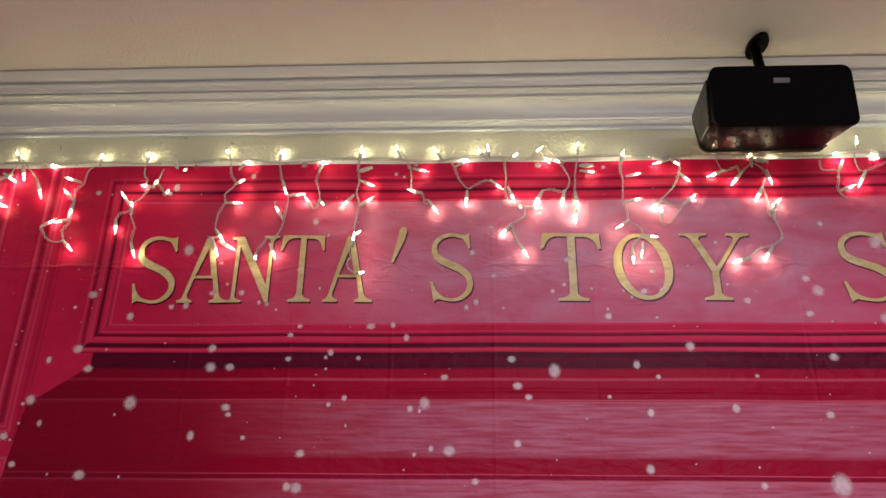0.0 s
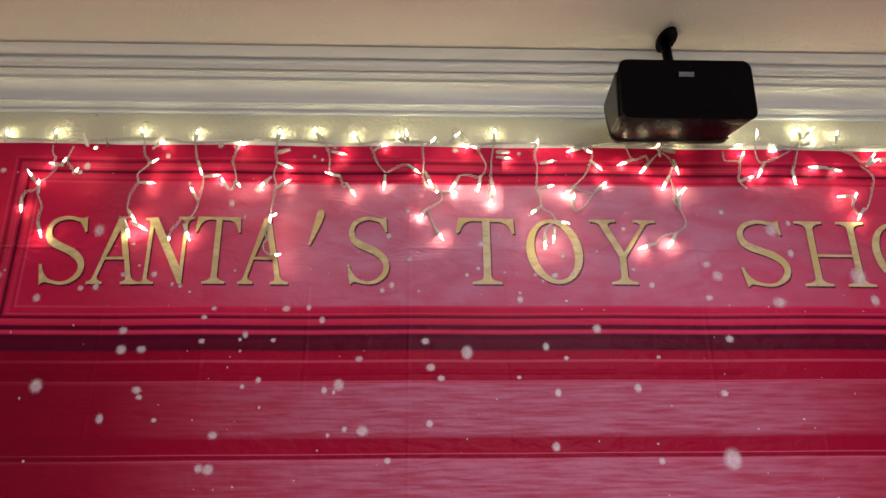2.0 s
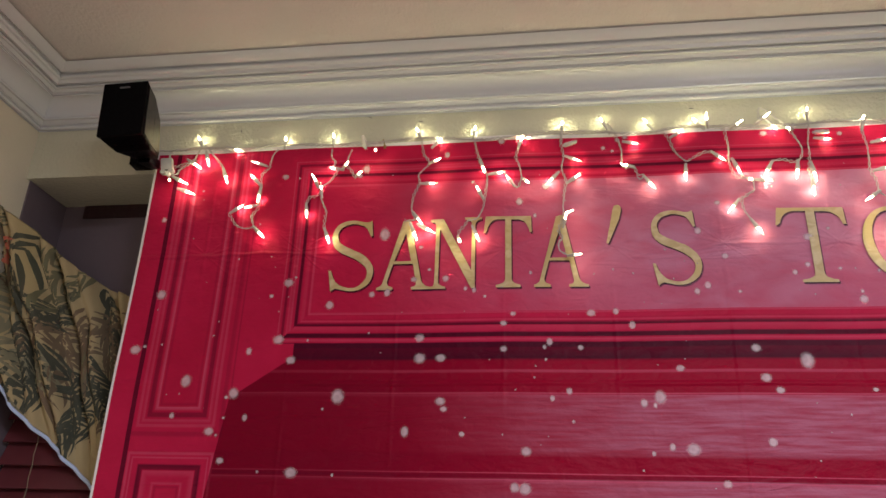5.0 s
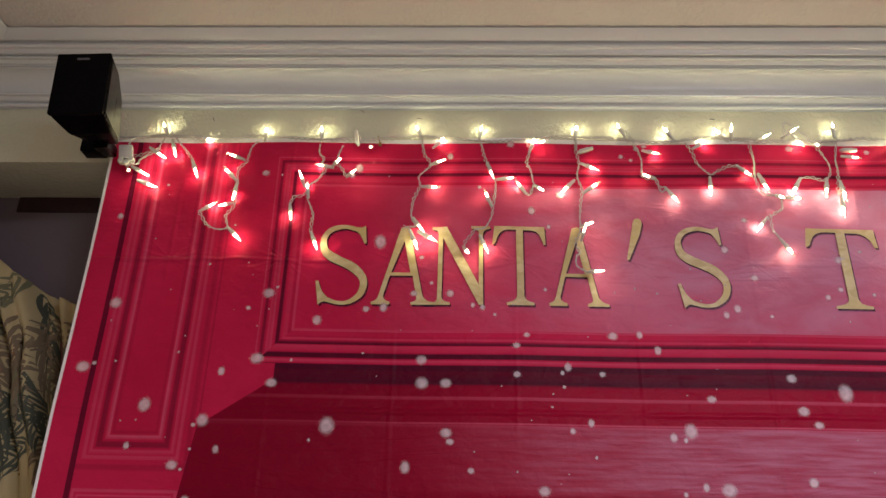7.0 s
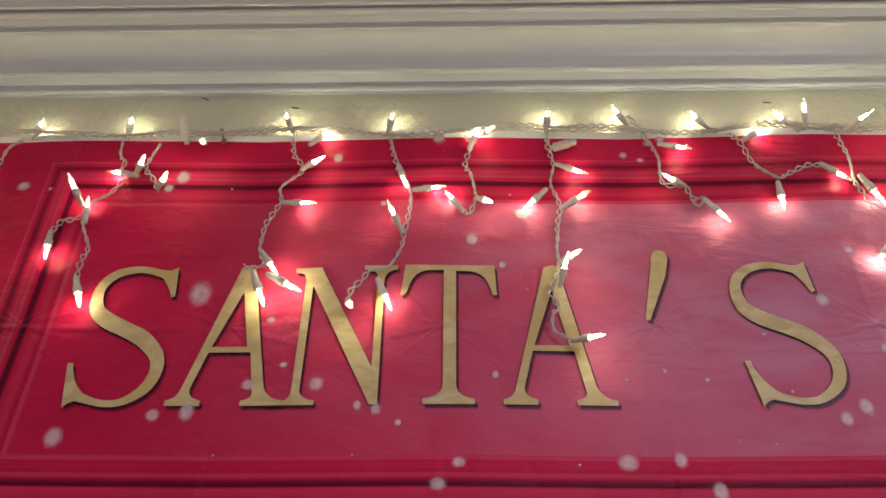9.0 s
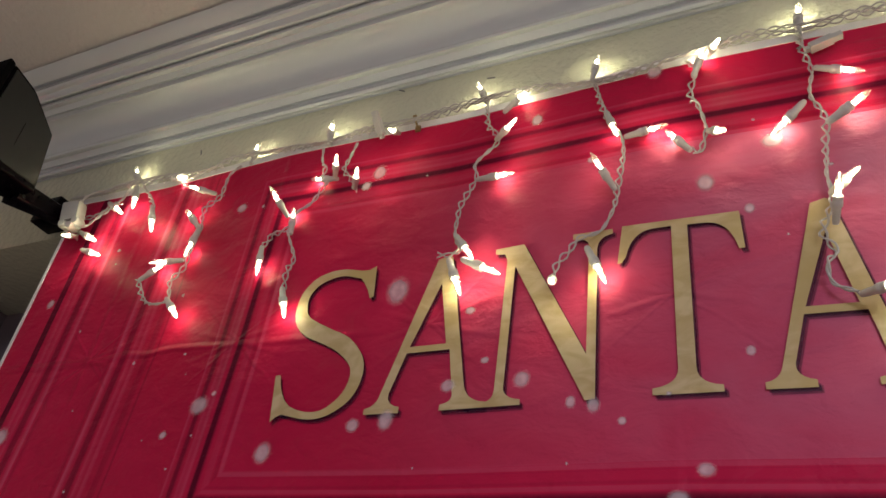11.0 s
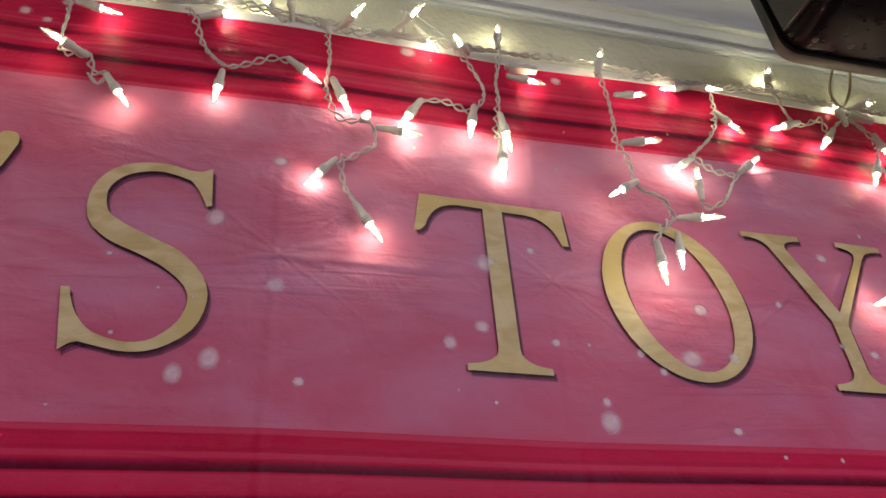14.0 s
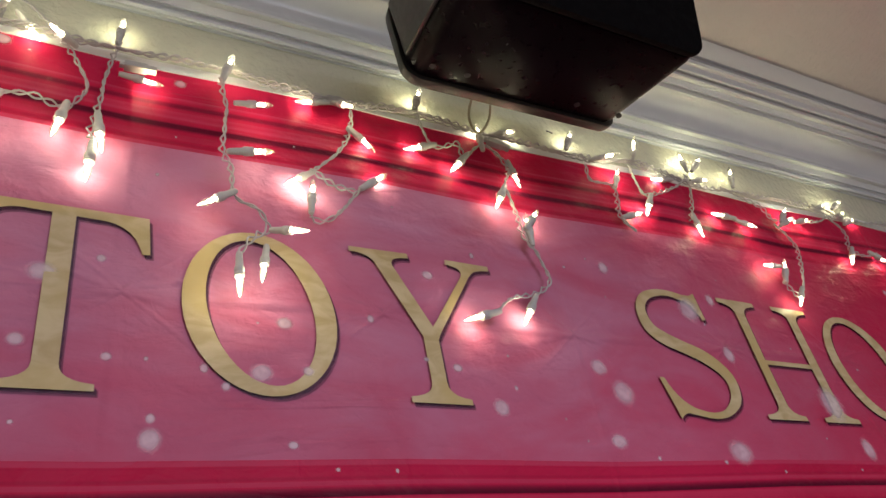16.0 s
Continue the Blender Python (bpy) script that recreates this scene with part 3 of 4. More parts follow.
def glyph_S():
    spine = [(0.470, 0.940, 0.060), (0.430, 0.952, 0.055), (0.320, 0.980, 0.050), (0.215, 0.972, 0.058), (0.115, 0.925, 0.066), (0.055, 0.820, 0.070), (0.072, 0.675, 0.092), (0.160, 0.590, 0.108), (0.300, 0.520, 0.104),
             (0.420, 0.455, 0.108), (0.525, 0.345, 0.092), (0.552, 0.240, 0.080), (0.516, 0.120, 0.074), (0.412, 0.030, 0.052), (0.303, 0.008, 0.044), (0.193, 0.030, 0.048), (0.125, 0.055, 0.064), (0.095, 0.070, 0.070)]
    mid = spline([(x, w, z) for x, z, w in spine], 0.035)
    left_, right_ = [], []
    for k, q in enumerate(mid):
        t = mid[min(k + 1, len(mid) - 1)] - mid[max(k - 1, 0)]
        n = Vector((-t.z, 0, t.x)).normalized() * (q.y * 0.5)
        left_.append((q.x + n.x, q.z + n.z))
        right_.append((q.x - n.x, q.z - n.z))
    upper = [(0.435, 0.925), (0.440, 0.978), (0.490, 0.975), (0.537, 1.0), (0.556, 0.775), (0.531, 0.765), *curve2((0.531, 0.765), (0.500, 0.86), (0.435, 0.925))]
    lower = [(0.050, -0.02), (0.0, 0.28), (0.035, 0.28), *curve2((0.035, 0.28), (0.07, 0.13), (0.160, 0.07)), (0.145, 0.022), *curve2((0.145, 0.022), (0.09, 0.03), (0.050, -0.02))]
    return [[*left_, *right_[::-1]]], [upper], [lower]


from mathutils.geometry import tessellate_polygon


def letter_mesh(shapes, x0, proud, grow=(0.0, 0.0), wide=1.0, raise_=0.0):
    bm = bmesh.new()
    for n, rings in enumerate(shapes):
        flat = [[Vector((x, z, 0)) for x, z in ring] for ring in rings]
        pts = [p for ring in flat for p in ring]
        verts = [bm.verts.new(on_cloth(x0 + CAP * wide * p.x + grow[0], BASE + raise_ + CAP * p.y + grow[1], proud + 0.0002 * n)) for p in pts]
        for tri in tessellate_polygon(flat):
            try:
                bm.faces.new([verts[k] for k in tri])
            except ValueError:
                pass
    bm.normal_update()
    for f in bm.faces:
        if f.normal.y > 0:
            f.normal_flip()
    return bm


def letter(char, shapes, x0, wide=1.0, raise_=0.0):
    for n, (dx, dz) in enumerate(((0.0030, -0.0040), (0.0018, -0.0026))):
        ob = part("letter_shadow", letter_mesh(shapes, x0, 0.0012 + 0.0005 * n, (dx, dz), wide, raise_), INK_SHADOW, banner)
        ob.visible_shadow = False
    part("letter", letter_mesh(shapes, x0, 0.0026, (0, 0), wide, raise_), GOLD, banner, "printed gold serif " + char)


S = list(glyph_S())
for char, shapes, x0, wide, raise_ in (
        ("letter S", S, -0.682, 1.02, 0), ("letter A", [glyph_A()], -0.576, 1.04, 0), ("letter N", [glyph_N()], -0.466, 1.0, 0), ("letter T", [glyph_T()], -0.352, 0.75, 0),
        ("letter A", [glyph_A()], -0.248, 1.0, 0), ("apostrophe", [glyph_mark()], -0.099, 1.0, 0.095), ("letter S", S, -0.010, 1.0, 0.002), ("letter T", [glyph_T()], 0.235, 1.0, 0.001),
        ("letter O", [glyph_O(0.80)], 0.395, 1.0, 0), ("letter Y", [glyph_Y()], 0.543, 1.0, 0), ("letter S", S, 0.884, 1.20, -0.002), ("letter H", [glyph_H()], 1.025, 1.0, -0.003),
        ("letter O", [glyph_O(0.84)], 1.203, 1.0, -0.003), ("letter P", [glyph_P()], 1.385, 1.0, -0.003)):
    letter(char, shapes, x0, wide, raise_)

# printed snowflakes, as soft round spots of ink
snow_bm = bmesh.new()
snow_uv = snow_bm.loops.layers.uv.new("UVMap")
SPOTS = []


def spot(x, z, r):
    c = snow_bm.verts.new(on_cloth(x, z, 0.0034))
    w = 1.0 + 0.12 * math.sin(40 * x + 7 * z)
    ring = [snow_bm.verts.new(on_cloth(x + 1.22 * r * w * math.cos(a), z + 1.22 * r / w * math.sin(a), 0.0034)) for a in (2 * math.pi * k / 14 for k in range(14))]
    for k in range(14):
        f = snow_bm.faces.new((c, ring[k], ring[(k + 1) % 14]))
        for loop in f.loops:
            loop[snow_uv].uv = (0.0, 0.5) if loop.vert == c else (1.0, 0.5)


def snow(rows):
    for x, z, r in rows:
        if all(math.hypot(x - a, z - b) > 0.012 for a, b in SPOTS):
            SPOTS.append((x, z))
            spot(x, z, r)


snow([(-0.773, 1.893, 0.012), (-0.834, 1.869, 0.008), (-0.742, 1.849, 0.01), (-0.855, 1.782, 0.012), (-0.825, 1.733, 0.007), (-0.638, 1.776, 0.015), (-0.501, 1.709, 0.01), (-0.477, 1.853, 0.012), (-0.435, 1.853, 0.01), (-0.433, 1.767, 0.01), (-0.426, 1.752, 0.007), (-0.39, 1.705, 0.006), (-0.268, 1.674, 0.01), (-0.22, 1.885, 0.008), (-0.16, 1.873, 0.006), (-0.479, 1.895, 0.01), (-0.185, 1.787, 0.007), (-0.047, 1.765, 0.008), (-0.017, 1.776, 0.013), (0.024, 1.831, 0.008), (-0.719, 1.629, 0.012), (-0.866, 1.65, 0.008), (-0.897, 1.706, 0.01), (-0.271, 1.607, 0.012), (0.035, 1.681, 0.013), (-0.002, 1.685, 0.007)])
snow([(0.173, 1.695, 0.009), (0.176, 1.812, 0.01), (0.198, 1.789, 0.008), (0.254, 1.845, 0.015), (0.165, 1.869, 0.009), (0.445, 1.758, 0.009), (0.434, 1.647, 0.01), (0.087, 1.621, 0.008), (0.616, 1.767, 0.01), (0.425, 1.858, 0.009), (0.539, 1.897, 0.011), (0.832, 1.875, 0.01), (0.668, 1.834, 0.005), (0.803, 1.756, 0.009), (0.801, 1.62, 0.022), (0.651, 1.617, 0.008), (0.364, 1.791, 0.005), (0.467, 1.832, 0.006), (-0.059, 1.918, 0.008), (-0.137, 1.944, 0.009), (-0.291, 1.943, 0.006), (0.091, 1.997, 0.008), (0.07, 1.985, 0.007), (0.375, 1.965, 0.009), (-0.565, 2.127, 0.014)])
snow([(0.379, 1.966, 0.009), (0.375, 1.981, 0.004), (0.456, 2.021, 0.009), (0.343, 2.029, 0.004), (0.15, 1.983, 0.004), (0.258, 2.022, 0.006), (0.127, 2.176, 0.006), (0.083, 2.115, 0.008), (0.284, 2.038, 0.006), (0.294, 2.097, 0.01), (0.412, 2.023, 0.004), (0.428, 2.008, 0.004), (0.477, 1.961, 0.004), (0.673, 1.999, 0.009), (0.827, 2.022, 0.014), (0.806, 2.05, 0.01), (0.801, 1.97, 0.009), (0.635, 2.036, 0.005), (0.237, 2.335, 0.008), (0.389, 2.329, 0.006), (0.334, 2.115, 0.004), (0.858, 2.179, 0.008), (0.622, 2.135, 0.006), (0.477, 2.068, 0.007)])
snow([(-0.766, 2.018, 0.011), (-0.672, 1.967, 0.01), (-0.562, 2.123, 0.014), (-0.552, 1.994, 0.009), (-0.497, 2.022, 0.007), (-0.43, 2.022, 0.008), (-0.485, 2.095, 0.005), (-0.465, 2.043, 0.004), (-0.388, 1.999, 0.005), (-0.293, 1.944, 0.007), (-0.584, 1.99, 0.007), (-0.801, 1.989, 0.005), (-0.615, 2.286, 0.01), (-0.801, 2.273, 0.008), (-0.276, 2.193, 0.009), (-0.22, 2.228, 0.009), (-0.314, 2.342, 0.009), (-1.051, 1.997, 0.012), (-1.085, 1.874, 0.012), (-0.962, 1.808, 0.013), (-0.857, 1.779, 0.011), (-0.826, 1.729, 0.009), (-0.901, 1.703, 0.011), (-0.869, 1.645, 0.009), (-0.718, 1.626, 0.013), (-0.838, 1.867, 0.008), (-1.077, 2.176, 0.007)])
snow([(0.825, 2.019, 0.013), (0.957, 1.958, 0.015), (0.969, 2.134, 0.017), (1.004, 2.076, 0.01), (0.807, 2.049, 0.01), (0.801, 1.968, 0.008), (1.179, 1.964, 0.013), (0.858, 2.179, 0.007), (1.153, 2.021, 0.022), (1.011, 2.151, 0.008)])
snow([(-0.310, 1.923, 0.0071), (-0.224, 1.885, 0.0094), (-0.230, 1.874, 0.0047), (-0.310, 1.870, 0.0071), (-0.159, 1.873, 0.0083), (-0.228, 1.849, 0.0035), (-0.186, 1.788, 0.0094), (-0.217, 1.773, 0.0059), (-0.179, 1.730, 0.0035), (-0.015, 1.778, 0.0142), (-0.046, 1.765, 0.0094), (-0.027, 1.761, 0.0047), (-0.005, 1.691, 0.0047), (0.001, 1.682, 0.0071), (0.025, 1.684, 0.0106), (0.036, 1.679, 0.0118), (-0.036, 1.673, 0.0047), (-0.267, 1.674, 0.0130), (-0.268, 1.606, 0.0142), (-0.290, 1.609, 0.0094), (-0.317, 2.340, 0.0083), (-0.276, 2.191, 0.0071), (-0.064, 2.335, 0.0059), (-0.048, 2.341, 0.0059), (-0.141, 1.943, 0.0083), (-0.089, 1.947, 0.0071), (-0.087, 1.938, 0.0035), (-0.058, 1.917, 0.0094), (-0.290, 1.943, 0.0071), (0.023, 1.830, 0.0094)])
snow([(0.127, 2.174, 0.0070), (0.083, 2.113, 0.0100), (0.130, 2.058, 0.0070), (0.150, 1.982, 0.0065), (0.257, 2.021, 0.0070), (0.283, 2.035, 0.0055), (0.287, 2.041, 0.0040), (0.341, 2.027, 0.0045), (0.406, 2.021, 0.0040), (0.415, 2.024, 0.0035), (0.426, 2.006, 0.0040), (0.453, 2.021, 0.0090), (0.469, 2.066, 0.0065), (0.494, 2.024, 0.0050), (0.379, 1.964, 0.0110), (0.373, 1.979, 0.0050), (0.477, 1.960, 0.0030), (0.555, 2.079, 0.0040), (0.604, 2.042, 0.0030), (0.631, 2.034, 0.0040), (0.668, 1.997, 0.0055), (0.805, 2.049, 0.0045), (0.821, 2.020, 0.0070), (0.798, 1.968, 0.0045), (0.851, 2.174, 0.0035), (0.620, 2.134, 0.0045), (0.680, 2.168, 0.0035), (0.333, 2.112, 0.0040), (0.297, 2.095, 0.0090)])
snow([(-0.559, 2.124, 0.0124), (-0.482, 2.093, 0.0050), (-0.461, 2.041, 0.0043), (-0.494, 2.022, 0.0093), (-0.470, 2.041, 0.0019), (-0.429, 2.021, 0.0099), (-0.547, 1.994, 0.0105), (-0.581, 1.988, 0.0062), (-0.761, 2.017, 0.0081), (-0.667, 1.965, 0.0093), (-0.796, 1.987, 0.0037), (-0.386, 1.997, 0.0062), (-0.370, 1.995, 0.0062), (-0.348, 1.981, 0.0037), (-0.291, 1.942, 0.0087), (-0.140, 1.943, 0.0161), (-0.096, 1.944, 0.0124), (-0.277, 2.186, 0.0093), (-0.317, 2.334, 0.0087), (-0.434, 2.314, 0.0074), (-0.615, 2.285, 0.0087), (-0.629, 2.270, 0.0068), (-0.221, 2.218, 0.0099), (-0.095, 2.317, 0.0056), (-0.076, 2.309, 0.0043), (-0.244, 2.160, 0.0050), (-0.812, 2.276, 0.0043), (-0.376, 2.244, 0.0043), (-0.255, 2.031, 0.0043)])
snow([(-1.082, 1.870, 0.0099), (-1.048, 1.996, 0.0099), (-1.066, 1.881, 0.0044), (-1.072, 2.175, 0.0044), (-0.995, 2.247, 0.0033), (-0.807, 2.278, 0.0055), (-0.958, 1.808, 0.0099), (-0.854, 1.778, 0.0099), (-0.870, 1.774, 0.0044), (-0.981, 1.737, 0.0066), (-0.870, 1.733, 0.0033), (-0.822, 1.729, 0.0077), (-0.898, 1.702, 0.0099), (-0.881, 1.699, 0.0033), (-0.866, 1.645, 0.0088), (-0.716, 1.626, 0.0121), (-0.786, 1.630, 0.0033), (-0.836, 1.865, 0.0077), (-0.773, 1.892, 0.0110), (-0.742, 1.846, 0.0088), (-0.766, 2.018, 0.0077), (-0.751, 2.030, 0.0033), (-0.798, 1.987, 0.0033), (-0.711, 1.891, 0.0033), (-0.635, 1.774, 0.0143), (-0.667, 1.751, 0.0033), (-0.637, 1.626, 0.0033), (-0.497, 1.708, 0.0099), (-0.387, 1.705, 0.0055), (0.034, 1.681, 0.0165)])
rng = random.Random(5)
for k in range(420):
    x, z = rng.uniform(-1.1, 1.9), rng.uniform(0.4, 2.33)
    if all(math.hypot(x - a, z - b) > 0.02 for a, b in SPOTS):
        big = z < 1.45 or x > 1.3
        SPOTS.append((x, z))
        spot(x, z, rng.choice((0.0025, 0.003, 0.004, 0.006, 0.01)) if big else rng.choice((0.0012, 0.0016, 0.002, 0.0026)))
snow_bm.normal_update()
for f in snow_bm.faces:
    if f.normal.y > 0:
        f.normal_flip()
ob = tagged(finish("snow_print", snow_bm, SNOW, banner, "printed white snow spots", soft=False), kind="stuff")
ob.visible_shadow = False

# ---- left satellite speaker ----
def frustum(front, back_, bevel):
    """A tapered body between a front and a back rectangle, each as four corners."""
    bm = bmesh.new()
    a = [bm.verts.new(p) for p in front]
    b = [bm.verts.new(p) for p in back_]
    bm.faces.new(a)
    bm.faces.new(b[::-1])
    for k in range(4):
        j = (k + 1) % 4
        bm.faces.new((a[j], a[k], b[k], b[j]))
    bmesh.ops.recalc_face_normals(bm, faces=bm.faces)
    bmesh.ops.bevel(bm, geom=list(bm.edges), offset=bevel, segments=3, affect="EDGES", profile=0.6)
    return bm


def rect(x0, x1, y0, y1, z0, z1):
    """Corners of an upright rectangle whose lower edge lies at y0 and upper edge at y1."""
    return [(x0, y0, z0), (x1, y0, z0), (x1, y1, z1), (x0, y1, z1)]


sat = root("satellite_speaker", "small black satellite speaker on a wall bracket", "speaker")
bm = bmesh.new()
rings = [[bm.verts.new(p) for p in rect(*r)] for r in ((-0.0525, 0.0525, 0.010, 0.010, -0.067, 0.067), (-0.036, 0.050, 0.058, 0.050, -0.076, 0.060), (-0.008, 0.040, 0.118, 0.105, -0.064, 0.030))]
bm.faces.new(rings[0])
bm.faces.new(rings[2][::-1])
for a, b in zip(rings, rings[1:]):
    for k in range(4):
        j = (k + 1) % 4
        bm.faces.new((a[j], a[k], b[k], b[j]))
bmesh.ops.recalc_face_normals(bm, faces=bm.faces)
bmesh.ops.bevel(bm, geom=list(bm.edges), offset=0.004, segments=3, affect="EDGES", profile=0.6)
part("cabinet", bm, BLACK, sat)
bm = bmesh.new()
plate = [[bm.verts.new((x + dx, y, z)) for x, y, z in ((0.0520, 0.014, -0.058), (0.0520, 0.014, 0.060), (0.0495, 0.050, 0.054), (0.0400, 0.102, 0.026), (0.0400, 0.114, -0.056), (0.0495, 0.057, -0.066))] for dx in (-0.001, 0.0016)]
for a, b, c, d in ((0, 1, 2, 5), (5, 2, 3, 4)):
    for ring in plate:
        bm.faces.new((ring[a], ring[b], ring[c], ring[d]))
for k in range(6):
    j = (k + 1) % 6
    bm.faces.new((plate[0][k], plate[0][j], plate[1][j], plate[1][k]))
bmesh.ops.recalc_face_normals(bm, faces=bm.faces)
part("side_panel", bm, GREY_PLASTIC, sat, "dark grey plastic side panel")
part("grille", frustum(rect(-0.0535, 0.0535, 0.0, 0.0, -0.0685, 0.0685), rect(-0.0525, 0.0525, 0.0098, 0.0098, -0.0675, 0.0675), 0.0025), BLACK_GRILLE, sat, "black front grille")
part("badge", a_box(-0.012, 0.012, -0.0016, -0.0004, 0.052, 0.0565, bevel=0.0004), BADGE, sat, "plain grey maker's badge")
part("seam", a_box(0.044, 0.0505, 0.058, 0.0592, -0.035, 0.005, bevel=0.0003), BLACK, sat)
part("bracket_arm", frustum(rect(-0.010, 0.022, 0.110, 0.110, -0.075, -0.045), rect(-0.022, 0.000, 0.205, 0.205, -0.040, -0.018), 0.003), BLACK, sat)
sat.matrix_world = pose(-1.096, 1.488, 2.338, 0, -4, 3) @ Matrix.Diagonal((0.90, 0.95, 0.95, 1))
part("wall_plate", a_box(-1.166, -1.122, 1.672, 1.706, 2.308, 2.346, bevel=0.003), BLACK, sat).matrix_world = pose(0, 0, 0)

# ---- centre speaker under the ceiling ----
mid_sp = root("centre_speaker", "wide black centre speaker hung from a ceiling bracket", "speaker")


def slab(lower, upper, inset, y_off, z_off):
    """Corners of the tilted front, from (x0, x1, y, z) of its lower and upper edges."""
    (a0, a1, ya, za), (b0, b1, yb, zb) = lower, upper
    return [(a0 + inset, ya + y_off, za + z_off + inset), (a1 - inset, ya + y_off, za + z_off + inset), (b1 - inset, yb + y_off, zb + z_off - inset), (b0 + inset, yb + y_off, zb + z_off - inset)]


LOWER_EDGE, UPPER_EDGE = (0.580, 0.872, 1.4755, 2.295), (0.566, 0.850, 1.425, 2.408)


def rounded(front, back_, corner, bevel):
    bm = bmesh.new()
    a = [bm.verts.new(p) for p in front]
    b = [bm.verts.new(p) for p in back_]
    bm.faces.new(a)
    bm.faces.new(b[::-1])
    for k in range(4):
        j = (k + 1) % 4
        bm.faces.new((a[j], a[k], b[k], b[j]))
    bmesh.ops.recalc_face_normals(bm, faces=bm.faces)
    bm.edges.ensure_lookup_table()
    along = [e for e in bm.edges if (e.verts[0] in a) != (e.verts[1] in a)]
    bmesh.ops.bevel(bm, geom=along, offset=corner, segments=5, affect="EDGES", profile=0.5)
    rims = [e for e in bm.edges if any(len(f.verts) > 4 for f in e.link_faces)]
    bmesh.ops.bevel(bm, geom=rims, offset=bevel, segments=2, affect="EDGES", profile=0.6)
    return bm


part("cabinet", rounded(slab(LOWER_EDGE, UPPER_EDGE, 0.001, 0.0088, 0.002), [(0.592, 1.610, 2.317), (0.858, 1.610, 2.319), (0.852, 1.598, 2.409), (0.578, 1.598, 2.409)], 0.018, 0.008), BLACK, mid_sp)
part("grille", rounded(slab(LOWER_EDGE, UPPER_EDGE, 0.0, 0.0, 0.0), slab(LOWER_EDGE, UPPER_EDGE, 0.0008, 0.0082, 0.0018), 0.018, 0.0028), BLACK_GRILLE, mid_sp, "black front grille")
bm = a_box(-0.016, 0.016, -0.001, 0.001, -0.005, 0.005, bevel=0.0006)
ob = part("badge", bm, BADGE, mid_sp, "plain grey maker's badge")
ob.matrix_local = pose(0.712, 1.4360, 2.379, 25, 0, 0)
side = frustum([(0.5755, 1.500, 2.312), (0.5655, 1.452, 2.394), (0.5725, 1.588, 2.396), (0.5855, 1.596, 2.330)], [(0.5805, 1.500, 2.312), (0.5705, 1.452, 2.394), (0.5775, 1.588, 2.396), (0.5905, 1.596, 2.330)], 0.0018)
part("side_panel", side, GREY_PLASTIC, mid_sp, "dark grey plastic end panel")
lip = rounded([(0.588, 1.606, 2.312), (0.862, 1.606, 2.314), (0.856, 1.594, 2.413), (0.574, 1.594, 2.413)], [(0.590, 1.619, 2.314), (0.860, 1.619, 2.316), (0.854, 1.607, 2.411), (0.576, 1.607, 2.411)], 0.018, 0.003)
part("back_panel", lip, GREY_PLASTIC, mid_sp, "grey plastic back panel with a thin rim")
arm = add_tube(bmesh.new(), spline([(0.721, 1.550, 2.552), (0.722, 1.546, 2.50), (0.723, 1.538, 2.44), (0.724, 1.532, 2.402)], 0.006), 0.0115, 10)
part("bracket_arm", arm, BLACK, mid_sp)
bm = lathe([(0, 0.0), (0.022, 0.0), (0.022, 0.007), (0.017, 0.012), (0.0, 0.012)], 20)
bmesh.ops.transform(bm, matrix=Matrix.Translation((0.722, 1.540, TOP - 0.0125)) @ Matrix.Diagonal((1.0, 2.05, 1, 1)), verts=bm.verts)
part("ceiling_plate", bm, BLACK, mid_sp)
for sx in (0.61, 0.65, 0.79, 0.85):
    bm = lathe([(0, 0), (0.0035, 0), (0.0035, 0.002), (0, 0.0025)], 10)
    bmesh.ops.transform(bm, matrix=pose(sx, 1.588, 2.3155, 180, 0, 0), verts=bm.verts)
    part("screw", bm, GREY_PLASTIC, mid_sp)

wire = root("speaker_cable", "tan speaker cable looping behind the centre speaker", "cable")
part("loop", add_tube(bmesh.new(), spline([(0.712, 1.605, 2.40), (0.708, 1.65, 2.378), (0.706, 1.672, 2.354), (0.716, 1.676, 2.334), (0.736, 1.674, 2.36), (0.735, 1.65, 2.392), (0.733, 1.605, 2.40)]), 0.0016), CABLE, wire)

# ---- nail that pins the banner ----
nail = root("nail", "bent brass nail pinning the banner's top edge", "nail")
part("shank", add_tube(bmesh.new(), spline([(-0.577, 1.707, 2.342), (-0.577, 1.696, 2.343), (-0.579, 1.692, 2.350), (-0.580, 1.690, 2.356)]), 0.0013), BRASS, nail)
bm = lathe([(0, 0), (0.0026, 0), (0.0026, 0.001), (0, 0.0013)], 10)
bmesh.ops.transform(bm, matrix=pose(-0.5803, 1.6895, 2.3565, 30, -20, 0), verts=bm.verts)
part("head", bm, BRASS, nail)
part("hook", a_box(-0.580, -0.574, 1.694, 1.697, 2.338, 2.346, bevel=0.0008), BRASS, nail)

